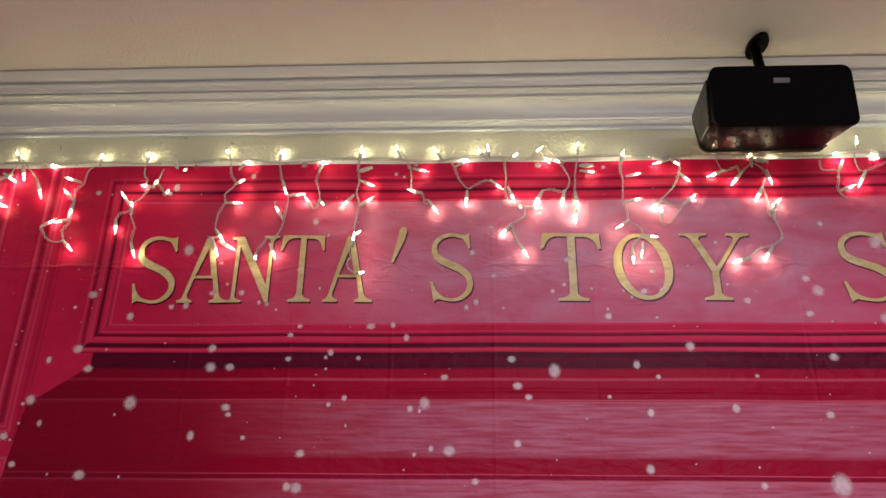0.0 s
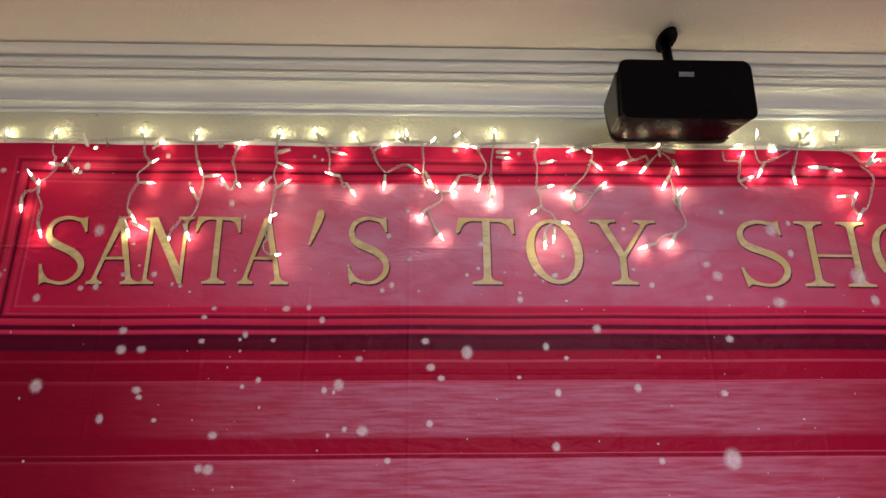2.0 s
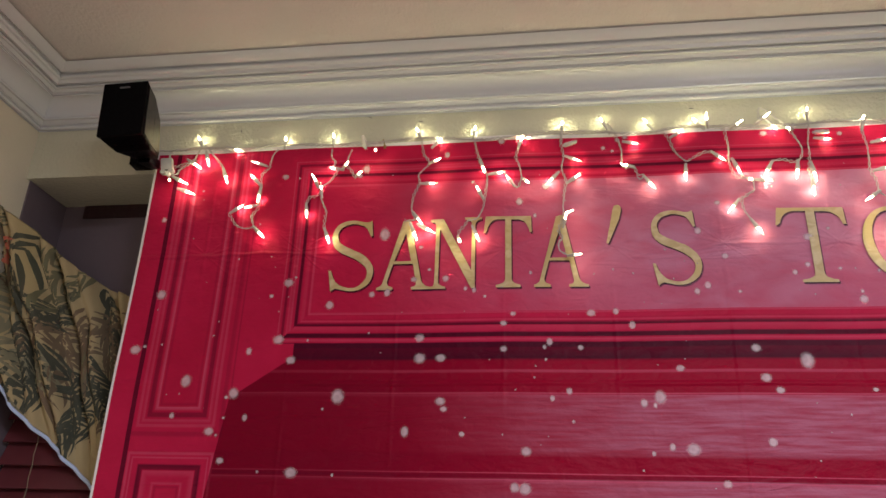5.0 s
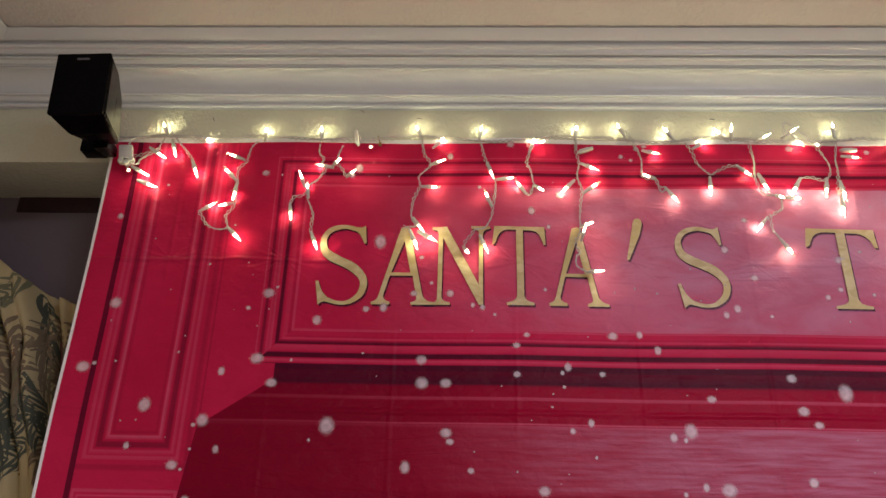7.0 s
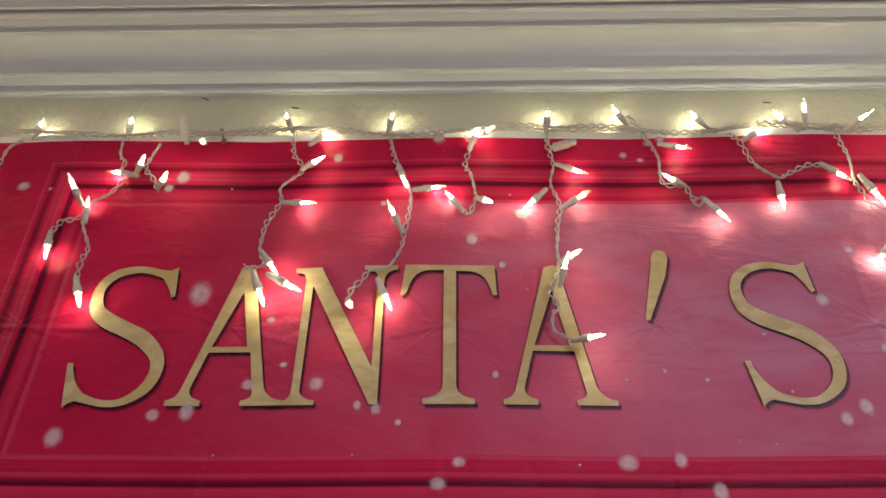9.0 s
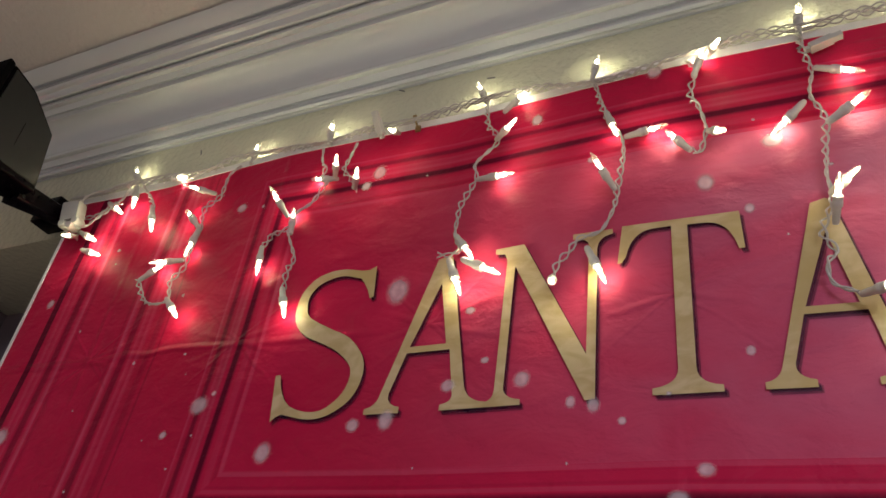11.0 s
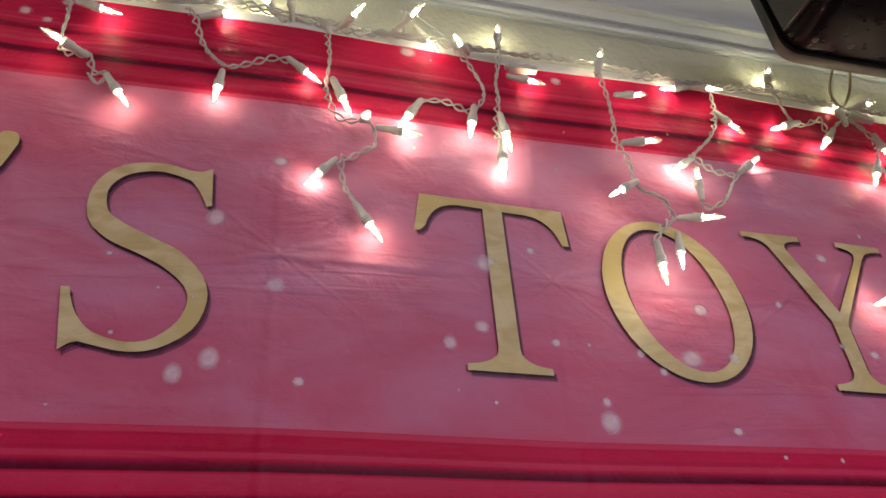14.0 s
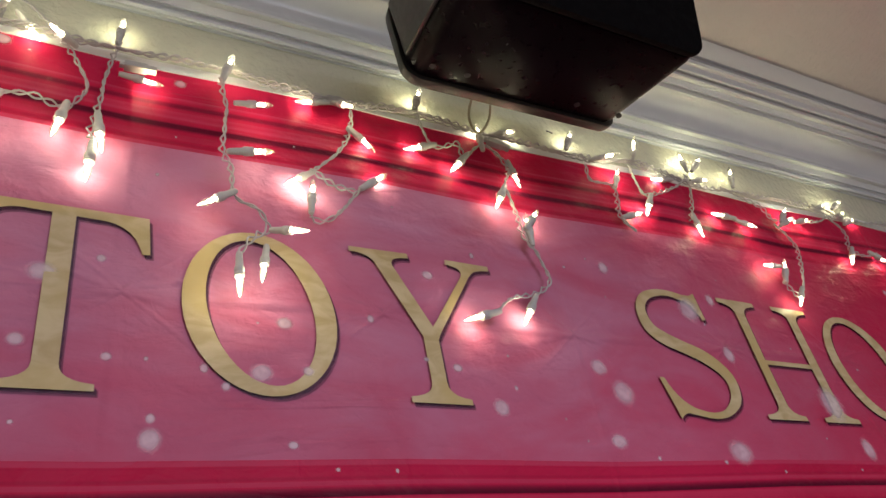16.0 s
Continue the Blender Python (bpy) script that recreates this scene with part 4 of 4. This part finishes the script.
# ---- floral valance in the window recess ----
def valance(u, v):
    """u: along the swag from the side wall; v: from the upper to the lower edge."""
    deep = min(max((u - 0.10) / 0.42, 0.0), 1.0)
    deep = deep * deep * (3 - 2 * deep)
    a = Vector((-1.452 + 0.372 * u, 1.655 + 0.168 * deep, 2.200 - 0.31 * u + 0.09 * u * u))
    b = Vector((-1.452 + 0.372 * u, 1.765 + 0.055 * deep, 1.860 - 0.52 * u + 0.23 * u * u))
    p = a.lerp(b, v)
    w = u - 0.42 * v
    fold = math.sin(2 * math.pi * 3.1 * w + 0.6) + 0.5 * math.sin(2 * math.pi * (9.7 * w + 0.4 * v) + 1.0) + 0.25 * math.sin(2 * math.pi * (3.0 * v + 5 * w)) - 1.1 * math.exp(-((w + 0.02) / 0.07) ** 2)
    p.y += -0.042 * (1.0 - 0.65 * v ** 3) * (1.0 - 0.75 * u) * fold - 0.022 * math.sin(math.pi * v) * (1.0 - u)
    p.z += 0.006 * math.sin(11 * u + 9 * v)
    return p


val = root("valance", "floral leaf-print fabric valance draped across the window", "curtain")
bm = bmesh.new()
uvl = bm.loops.layers.uv.new("UVMap")
NU, NV = 60, 90
vg = [[bm.verts.new(valance(i / NU, j / NV)) for i in range(NU + 1)] for j in range(NV + 1)]
for j in range(NV):
    for i in range(NU):
        f = bm.faces.new((vg[j + 1][i], vg[j + 1][i + 1], vg[j][i + 1], vg[j][i]))
        f.smooth = True
        for loop, (a, b) in zip(f.loops, ((i, j + 1), (i + 1, j + 1), (i + 1, j), (i, j))):
            loop[uvl].uv = (a / NU * 0.9, b / NV * 0.75)
ob = finish("drape", bm, FLORAL, val, soft=False)
mod = ob.modifiers.new("thickness", "SOLIDIFY")
mod.thickness, mod.offset = 0.002, 1.0


def on_drape(a, b, proud):
    """A place on the drape, a and b metres along and down it, lifted off the cloth."""
    u, v = min(max(a / 0.72, 0.0), 1.0), min(max(b / 0.46, 0.0), 1.0)
    p = valance(u, v)
    n = (valance(u + 0.004, v) - p).cross(valance(u, v + 0.004) - p)
    n = n.normalized() if n.length > 1e-9 else Vector((0, -1, 0))
    if n.y > 0:
        n = -n
    return p + proud * n


def blade(bm, a, b, turn, length, width, bend, proud):
    """One lens-shaped leaflet or petal of the print, lying on the drape."""
    left_, right_ = [], []
    for k in range(6):
        t = k / 5
        w = width * math.sin(math.pi * min(1.0, 0.12 + 0.88 * t) ** 0.8)
        ang = turn + bend * t
        x, z = a + length * t * math.cos(ang), b + length * t * math.sin(ang)
        nx, nz = -math.sin(ang), math.cos(ang)
        left_.append(bm.verts.new(on_drape(x + w * nx, z + w * nz, proud)))
        right_.append(bm.verts.new(on_drape(x - w * nx, z - w * nz, proud)))
    for k in range(5):
        bm.faces.new((left_[k], left_[k + 1], right_[k + 1], right_[k]))


rng = random.Random(11)
inks = [bmesh.new() for ink in LEAF_INKS]
coral = bmesh.new()
for k in range(52):
    a0, b0, way = rng.uniform(-0.02 if k < 58 else 0.13, 0.62 if k < 58 else 0.45), rng.uniform(-0.04, 0.48), rng.choice((0.5, 1.2, 1.9, -0.4, 2.6, -1.2)) + rng.uniform(-0.3, 0.3)
    # darker inks away from the side wall put the recess's shade into the print
    ink, size, curl = inks[rng.choice((0, 1, 1, 2, 3) if a0 < 0.16 else (0, 2, 2, 3, 3))], rng.uniform(1.0, 1.6), rng.uniform(-0.7, 0.7)
    lift = 0.0030 + 0.00003 * k
    a, b = a0, b0
    for n in range(9):
        t = n / 8
        ang = way + curl * t
        a, b = a + 0.0150 * size * math.cos(ang), b + 0.0150 * size * math.sin(ang)
        reach = 0.066 * size * (0.55 + 0.45 * math.sin(math.pi * (0.2 + 0.75 * t)))
        for side in (1, -1):
            blade(ink, a, b, ang + side * rng.uniform(0.55, 0.85), reach, 0.0032 * size, -0.35 * side, lift + 0.00002 * (n % 2))
for k in range(5):
    a0, b0 = rng.uniform(0.02, 0.22), rng.uniform(0.02, 0.34)
    for n in range(7):
        blade(coral, a0 + rng.uniform(-0.008, 0.008), b0 + rng.uniform(-0.008, 0.008), n * 0.9 + rng.uniform(-0.2, 0.2), rng.uniform(0.014, 0.022), 0.0045, 0.3, 0.0060 + 0.00005 * n)
for bm, ink in zip([*inks, coral], [*LEAF_INKS, CORAL_INK]):
    for f in bm.faces:
        f.smooth = True
    ob = finish("flower_print" if ink == CORAL_INK else "leaf_print", bm, ink, val, "printed coral flowers" if ink == CORAL_INK else "printed palm leaves", soft=False)
    tagged(ob, kind="stuff").visible_shadow = False
edge = [valance(k / 60, 1.0) + Vector((0, -0.002, -0.004)) for k in range(61)]
part("lining_edge", add_tube(bmesh.new(), edge, 0.0042, 8), LINING, val, "lining showing at the hem, window daylight in its blue")

# ---- icicle lights along the banner's top edge ----
lights = root("icicle_lights", "lit white icicle string lights with clear mini bulbs", "string lights")
LONG = 0.050


def shared(name, make, mat_):
    bm = make()
    for f in bm.faces:
        f.smooth = True
    me = bpy.data.meshes.new(name)
    bm.to_mesh(me)
    bm.free()
    me.materials.append(mat_)
    me.set_sharp_from_angle(angle=radians(40))
    return me


socket_me = shared("socket", lambda: lathe([(0.0, 0.0), (0.0026, 0.0), (0.0034, 0.003), (0.0039, 0.016), (0.0050, 0.0175), (0.0052, 0.0215), (0.0046, 0.0225), (0.0046, 0.0240), (0.0050, 0.0246), (0.0049, 0.0270), (0.0042, 0.0275), (0.0, 0.0275)], 12), SOCKET)
bulb_me = shared("bulb", lambda: lathe([(0.0, 0.0276), (0.0033, 0.0276), (0.0037, 0.031), (0.0037, 0.040), (0.0031, 0.0445), (0.0016, 0.0472), (0.0011, 0.0490), (0.0, 0.0505)], 12), GLASS)
glow_me = shared("filament", lambda: lathe([(0.0, 0.0280), (0.0013, 0.0284), (0.0016, 0.0300), (0.0015, 0.0355), (0.0010, 0.0390), (0.0, 0.0405)], 8), GLOW)


def plug_body():
    bm = add_box(bmesh.new(), -0.0065, 0.0065, -0.005, 0.005, 0.0, 0.030, bevel=0.0015)
    add_box(bm, -0.0050, 0.0050, -0.004, 0.004, 0.0295, 0.042, bevel=0.0012)
    add_box(bm, -0.0035, 0.0035, -0.003, 0.003, -0.006, 0.001, bevel=0.0008)
    return bm


plug_me = shared("plug", plug_body, SOCKET)
HANG = 1.691


def aimed(x0, z0, x1, z1, k, hang=HANG):
    """The pose of a bulb whose foot and tip lie at these places before the cloth."""
    flat = Vector((x1 - x0, 0, z1 - z0))
    reach = min(max(flat.length, 0.040), 0.046)
    depth = math.sqrt(max(0.0, reach ** 2 - flat.length ** 2)) if flat.length < 0.032 else 0.0
    way = flat + Vector((0, -depth + 0.05 * flat.length * math.sin(1.9 * k + 30 * x0), 0))
    y = hang - 0.003 + 0.0015 * math.sin(2.7 * k) + (0.005 if z1 > 2.37 else 0.0)
    s = reach / LONG
    return Matrix.Translation((x0, y, z0)) @ way.to_track_quat("Z", "Y").to_matrix().to_4x4() @ Matrix.Diagonal((s, s, s, 1))


def drop(path, bulbs, plugs=(), hang=HANG):
    pts = [(x, hang - 0.001 + 0.003 * math.sin(3.3 * k + 20 * x), z) for k, (x, z) in enumerate(path)]
    strand = part("drop_cord", cord(pts), CORD, lights)
    for k, (x0, z0, x1, z1) in enumerate(bulbs):
        m = aimed(x0, z0, x1, z1, k, hang)
        for name, me in (("socket", socket_me), ("bulb", bulb_me), ("filament", glow_me)):
            ob = new(name, me)
            ob.parent = strand
            ob.matrix_local = m
            if name == "bulb":
                ob.visible_shadow = False
    for k, (x0, z0, x1, z1) in enumerate(plugs):
        ob = new("plug", plug_me)
        ob.parent = strand
        ob.matrix_local = aimed(x0, z0, x1, z1, k + 1, hang) @ Matrix.Diagonal((0.85, 0.85, 0.85, 1))
        tagged(ob, "white plastic end plug")


# the string's end connector, hanging at the banner's corner
bm = add_box(bmesh.new(), -0.013, 0.013, -0.009, 0.009, -0.006, 0.022, bevel=0.004)
for kx, kz in ((-0.009, -0.010), (0.002, -0.014), (0.010, -0.008)):
    knob = lathe([(0, -0.008), (0.005, -0.008), (0.0062, -0.005), (0.0062, 0.006), (0.0045, 0.009), (0, 0.009)], 12)
    bmesh.ops.transform(knob, matrix=Matrix.Translation((kx, 0, kz)) @ Matrix.Rotation(math.pi / 2, 4, "X"), verts=knob.verts)
    me = bpy.data.meshes.new("knob")
    knob.to_mesh(me)
    knob.free()
    bm.from_mesh(me)
    bpy.data.meshes.remove(me)
part("end_connector", bm, SOCKET, lights, "white plastic end connector").matrix_local = pose(-1.079, 1.672, 2.296, 10, -8, 12)
part("connector_cord", cord([(-1.079, 1.672, 2.316), (-1.078, 1.674, 2.333), (-1.070, 1.68, 2.345), (-1.052, 1.688, 2.352), (-1.02, 1.69, 2.356)]), CORD, lights)
part("connector_cord", cord([(-1.073, 1.672, 2.285), (-1.062, 1.676, 2.280), (-1.055, 1.682, 2.288), (-1.058, 1.686, 2.296), (-1.04, 1.688, 2.312), (-1.02, 1.69, 2.325)]), CORD, lights)


top_path = [(-1.135 + 0.06 * k, 1.690 + 0.003 * math.sin(2.1 * k), 2.351 + 0.0035 * math.sin(1.3 * k) + (0.003 if k % 5 == 0 else 0)) for k in range(51)]
part("main_cord", cord(top_path, 1.25), CORD, lights)
part("main_cord", cord([(x + 0.01, y - 0.003, z - 0.003 * math.cos(k)) for k, (x, y, z) in enumerate(top_path)]), CORD, lights)
drop([(-1.013, 2.358), (-1.024, 2.335), (-1.03, 2.32), (-1.057, 2.313), (-1.077, 2.305), (-1.087, 2.293), (-1.073, 2.27)],
     [(-1.043, 2.327, -1.002, 2.299), (-1.013, 2.358, -1.031, 2.396), (-0.999, 2.346, -0.984, 2.3), (-0.954, 2.355, -0.904, 2.341), (-1.072, 2.282, -1.017, 2.253), (-1.055, 2.252, -1.008, 2.234), (-1.076, 2.276, -1.06, 2.254)])
drop([(-1.006, 2.364), (-0.979, 2.334), (-0.952, 2.3)],
     [(-0.952, 2.3, -0.933, 2.253)])
drop([(-0.826, 2.345), (-0.836, 2.325), (-0.843, 2.298), (-0.856, 2.277), (-0.854, 2.247), (-0.853, 2.215), (-0.856, 2.196), (-0.867, 2.175), (-0.862, 2.151), (-0.883, 2.146), (-0.903, 2.157), (-0.921, 2.183)],
     [(-0.812, 2.345, -0.813, 2.386), (-0.846, 2.3, -0.874, 2.299), (-0.854, 2.25, -0.895, 2.292), (-0.854, 2.25, -0.858, 2.206), (-0.856, 2.201, -0.872, 2.18), (-0.92, 2.184, -0.892, 2.203), (-0.86, 2.15, -0.829, 2.119)])
drop([(-0.697, 2.336), (-0.697, 2.318), (-0.687, 2.304), (-0.691, 2.292), (-0.68, 2.282), (-0.696, 2.257), (-0.709, 2.245), (-0.716, 2.229), (-0.725, 2.219), (-0.741, 2.217), (-0.744, 2.202)],
     [(-0.696, 2.345, -0.699, 2.388), (-0.665, 2.283, -0.705, 2.292), (-0.668, 2.285, -0.646, 2.285), (-0.71, 2.214, -0.715, 2.246), (-0.718, 2.237, -0.725, 2.256), (-0.745, 2.204, -0.74, 2.169)])
drop([(-0.713, 2.217), (-0.699, 2.183), (-0.699, 2.162), (-0.699, 2.143)],
     [(-0.698, 2.142, -0.682, 2.102)])
drop([(-0.65, 2.334), (-0.658, 2.314), (-0.66, 2.294), (-0.649, 2.28), (-0.638, 2.262)],
     [(-0.638, 2.262, -0.615, 2.26), (-0.596, 2.334, -0.589, 2.31)],
     [(-0.62, 2.338, -0.626, 2.369)])
drop([(-0.492, 2.359), (-0.487, 2.317), (-0.476, 2.299), (-0.474, 2.289), (-0.495, 2.265), (-0.493, 2.244), (-0.505, 2.21), (-0.507, 2.176), (-0.498, 2.156), (-0.51, 2.154), (-0.521, 2.154)],
     [(-0.493, 2.355, -0.508, 2.391), (-0.47, 2.329, -0.443, 2.358), (-0.474, 2.289, -0.443, 2.288), (-0.491, 2.242, -0.456, 2.241), (-0.504, 2.173, -0.483, 2.143), (-0.509, 2.148, -0.491, 2.103), (-0.494, 2.144, -0.453, 2.121)])
drop([(-0.376, 2.349), (-0.371, 2.332), (-0.365, 2.303), (-0.355, 2.279), (-0.345, 2.259), (-0.346, 2.228), (-0.351, 2.2), (-0.353, 2.178), (-0.363, 2.158), (-0.373, 2.151), (-0.385, 2.15), (-0.394, 2.136), (-0.403, 2.126), (-0.406, 2.114)],
     [(-0.377, 2.352, -0.372, 2.387), (-0.361, 2.298, -0.35, 2.263), (-0.343, 2.257, -0.304, 2.262), (-0.352, 2.198, -0.368, 2.225), (-0.376, 2.137, -0.359, 2.098), (-0.406, 2.112, -0.396, 2.086)])
drop([(-0.283, 2.346), (-0.277, 2.326), (-0.283, 2.297), (-0.277, 2.281), (-0.272, 2.259), (-0.271, 2.246), (-0.277, 2.23), (-0.283, 2.225)],
     [(-0.278, 2.318, -0.267, 2.35), (-0.264, 2.343, -0.249, 2.326), (-0.285, 2.225, -0.306, 2.258), (-0.27, 2.247, -0.253, 2.22)])
drop([(-0.183, 2.359), (-0.185, 2.327), (-0.18, 2.296), (-0.185, 2.266), (-0.178, 2.238), (-0.182, 2.205), (-0.185, 2.174), (-0.184, 2.155), (-0.195, 2.122), (-0.189, 2.105), (-0.196, 2.094), (-0.194, 2.078), (-0.18, 2.064)],
     [(-0.178, 2.296, -0.146, 2.283), (-0.19, 2.259, -0.22, 2.228), (-0.177, 2.228, -0.141, 2.253), (-0.185, 2.157, -0.165, 2.151), (-0.186, 2.125, -0.179, 2.148), (-0.179, 2.064, -0.15, 2.056)],
     [(-0.178, 2.322, -0.14, 2.335)])
drop([(-0.184, 2.35), (-0.185, 2.326)],
     [(-0.184, 2.35, -0.178, 2.4)])
drop([(-0.084, 2.372), (-0.066, 2.339), (-0.058, 2.304), (-0.057, 2.271), (-0.043, 2.262), (-0.033, 2.264), (-0.027, 2.246), (-0.015, 2.243), (-0.021, 2.235), (-0.03, 2.241)],
     [(-0.055, 2.326, -0.024, 2.318), (-0.033, 2.261, -0.064, 2.259), (-0.016, 2.241, 0.003, 2.213)])
drop([(-0.087, 2.357), (-0.078, 2.348)],
     [(-0.084, 2.361, -0.101, 2.396)])
drop([(0.033, 2.346), (0.042, 2.328), (0.053, 2.299), (0.072, 2.273), (0.088, 2.281), (0.11, 2.292), (0.126, 2.292)],
     [(0.045, 2.33, 0.079, 2.353), (0.072, 2.267, 0.069, 2.225), (0.125, 2.293, 0.152, 2.271)])
drop([(0.01, 2.354), (0.021, 2.345)],
     [(0.013, 2.354, -0.007, 2.386), (0.127, 2.352, 0.119, 2.375)])
drop([(0.15, 2.357), (0.158, 2.343), (0.162, 2.305), (0.16, 2.275), (0.162, 2.248), (0.175, 2.231), (0.198, 2.226), (0.203, 2.21), (0.198, 2.197), (0.184, 2.189), (0.174, 2.18), (0.178, 2.157), (0.187, 2.136)],
     [(0.12, 2.349, 0.091, 2.388), (0.17, 2.346, 0.19, 2.346), (0.165, 2.275, 0.183, 2.231), (0.204, 2.224, 0.246, 2.22), (0.191, 2.226, 0.192, 2.204), (0.171, 2.182, 0.15, 2.156), (0.186, 2.135, 0.207, 2.098)])
drop([(0.222, 2.356), (0.232, 2.365), (0.233, 2.391), (0.25, 2.388), (0.273, 2.36), (0.295, 2.325), (0.308, 2.297), (0.303, 2.273), (0.292, 2.263), (0.269, 2.267), (0.246, 2.266), (0.239, 2.257)],
     [(0.224, 2.357, 0.247, 2.363), (0.244, 2.369, 0.263, 2.341), (0.296, 2.337, 0.272, 2.325), (0.246, 2.266, 0.219, 2.219), (0.295, 2.265, 0.284, 2.206)])
drop([(0.331, 2.364), (0.326, 2.333), (0.322, 2.308), (0.32, 2.277), (0.315, 2.24), (0.318, 2.226)],
     [(0.33, 2.361, 0.334, 2.401), (0.333, 2.316, 0.369, 2.311), (0.319, 2.26, 0.326, 2.213), (0.318, 2.228, 0.316, 2.18)],
     [(0.337, 2.329, 0.374, 2.329)])
drop([(0.423, 2.323), (0.422, 2.303), (0.427, 2.284), (0.424, 2.257), (0.422, 2.228), (0.428, 2.208), (0.43, 2.182), (0.437, 2.173), (0.451, 2.162), (0.46, 2.147), (0.444, 2.13), (0.433, 2.114)],
     [(0.423, 2.32, 0.439, 2.375), (0.433, 2.289, 0.466, 2.297), (0.425, 2.223, 0.468, 2.232), (0.433, 2.181, 0.402, 2.159), (0.433, 2.113, 0.433, 2.071), (0.457, 2.126, 0.451, 2.087), (0.46, 2.141, 0.485, 2.125)], hang=1.672)
drop([(0.517, 2.336), (0.541, 2.357), (0.56, 2.348), (0.563, 2.323), (0.547, 2.278), (0.523, 2.251), (0.513, 2.238), (0.537, 2.227), (0.555, 2.222)],
     [(0.539, 2.341, 0.508, 2.332), (0.543, 2.343, 0.555, 2.314), (0.556, 2.309, 0.584, 2.283), (0.516, 2.24, 0.484, 2.216), (0.506, 2.182, 0.511, 2.225), (0.561, 2.226, 0.614, 2.271)])
drop([(0.506, 2.182), (0.516, 2.179), (0.532, 2.187), (0.552, 2.214), (0.561, 2.227)],
     [])
drop([(0.649, 2.374), (0.648, 2.342), (0.662, 2.314), (0.69, 2.32), (0.701, 2.309), (0.728, 2.33), (0.747, 2.318), (0.758, 2.301)],
     [(0.647, 2.367, 0.666, 2.419), (0.663, 2.313, 0.612, 2.291), (0.702, 2.307, 0.658, 2.256), (0.727, 2.321, 0.728, 2.367), (0.745, 2.352, 0.795, 2.372), (0.758, 2.313, 0.767, 2.273)],
     [(0.737, 2.339, 0.773, 2.329)])
drop([(0.758, 2.301), (0.743, 2.27), (0.749, 2.243), (0.748, 2.204), (0.76, 2.18), (0.767, 2.162), (0.764, 2.141), (0.744, 2.125), (0.713, 2.117), (0.69, 2.097)],
     [(0.743, 2.27, 0.711, 2.214), (0.757, 2.187, 0.76, 2.238), (0.752, 2.207, 0.799, 2.265), (0.743, 2.123, 0.717, 2.083), (0.691, 2.096, 0.635, 2.077)])
drop([(0.88, 2.335), (0.885, 2.313), (0.916, 2.31), (0.914, 2.282), (0.91, 2.258), (0.926, 2.237)],
     [(0.863, 2.361, 0.89, 2.411), (0.89, 2.345, 0.921, 2.342), (0.917, 2.304, 0.936, 2.341)])
drop([(0.963, 2.355), (0.963, 2.321), (0.978, 2.309), (1.033, 2.331), (1.071, 2.36)],
     [(0.973, 2.361, 0.961, 2.383), (1.036, 2.345, 0.994, 2.338), (0.978, 2.306, 0.948, 2.252), (0.911, 2.256, 0.969, 2.28)])
drop([(1.071, 2.365), (1.061, 2.327), (1.041, 2.278)],
     [(1.044, 2.287, 1.044, 2.253), (1.083, 2.374, 1.082, 2.414), (1.09, 2.376, 1.141, 2.429), (1.081, 2.358, 1.141, 2.375), (1.166, 2.361, 1.178, 2.403)])
drop([(1.131, 2.352), (1.174, 2.345), (1.2, 2.329), (1.22, 2.312), (1.269, 2.321), (1.323, 2.324), (1.369, 2.346)],
     [(1.13, 2.294, 1.072, 2.297), (1.127, 2.292, 1.167, 2.284), (1.229, 2.305, 1.274, 2.353), (1.226, 2.3, 1.287, 2.332), (1.263, 2.311, 1.312, 2.327)])
drop([(1.212, 2.3), (1.238, 2.274), (1.225, 2.232), (1.208, 2.192), (1.178, 2.174), (1.174, 2.196), (1.185, 2.222)],
     [(1.176, 2.22, 1.137, 2.216), (1.17, 2.193, 1.192, 2.237), (1.196, 2.188, 1.176, 2.158)])
drop([(1.369, 2.346), (1.384, 2.314), (1.376, 2.286), (1.409, 2.275), (1.437, 2.282)],
     [(1.345, 2.355, 1.435, 2.398), (1.398, 2.368, 1.483, 2.425), (1.387, 2.345, 1.489, 2.401), (1.381, 2.286, 1.346, 2.237), (1.414, 2.281, 1.453, 2.263), (1.398, 2.334, 1.447, 2.356)])
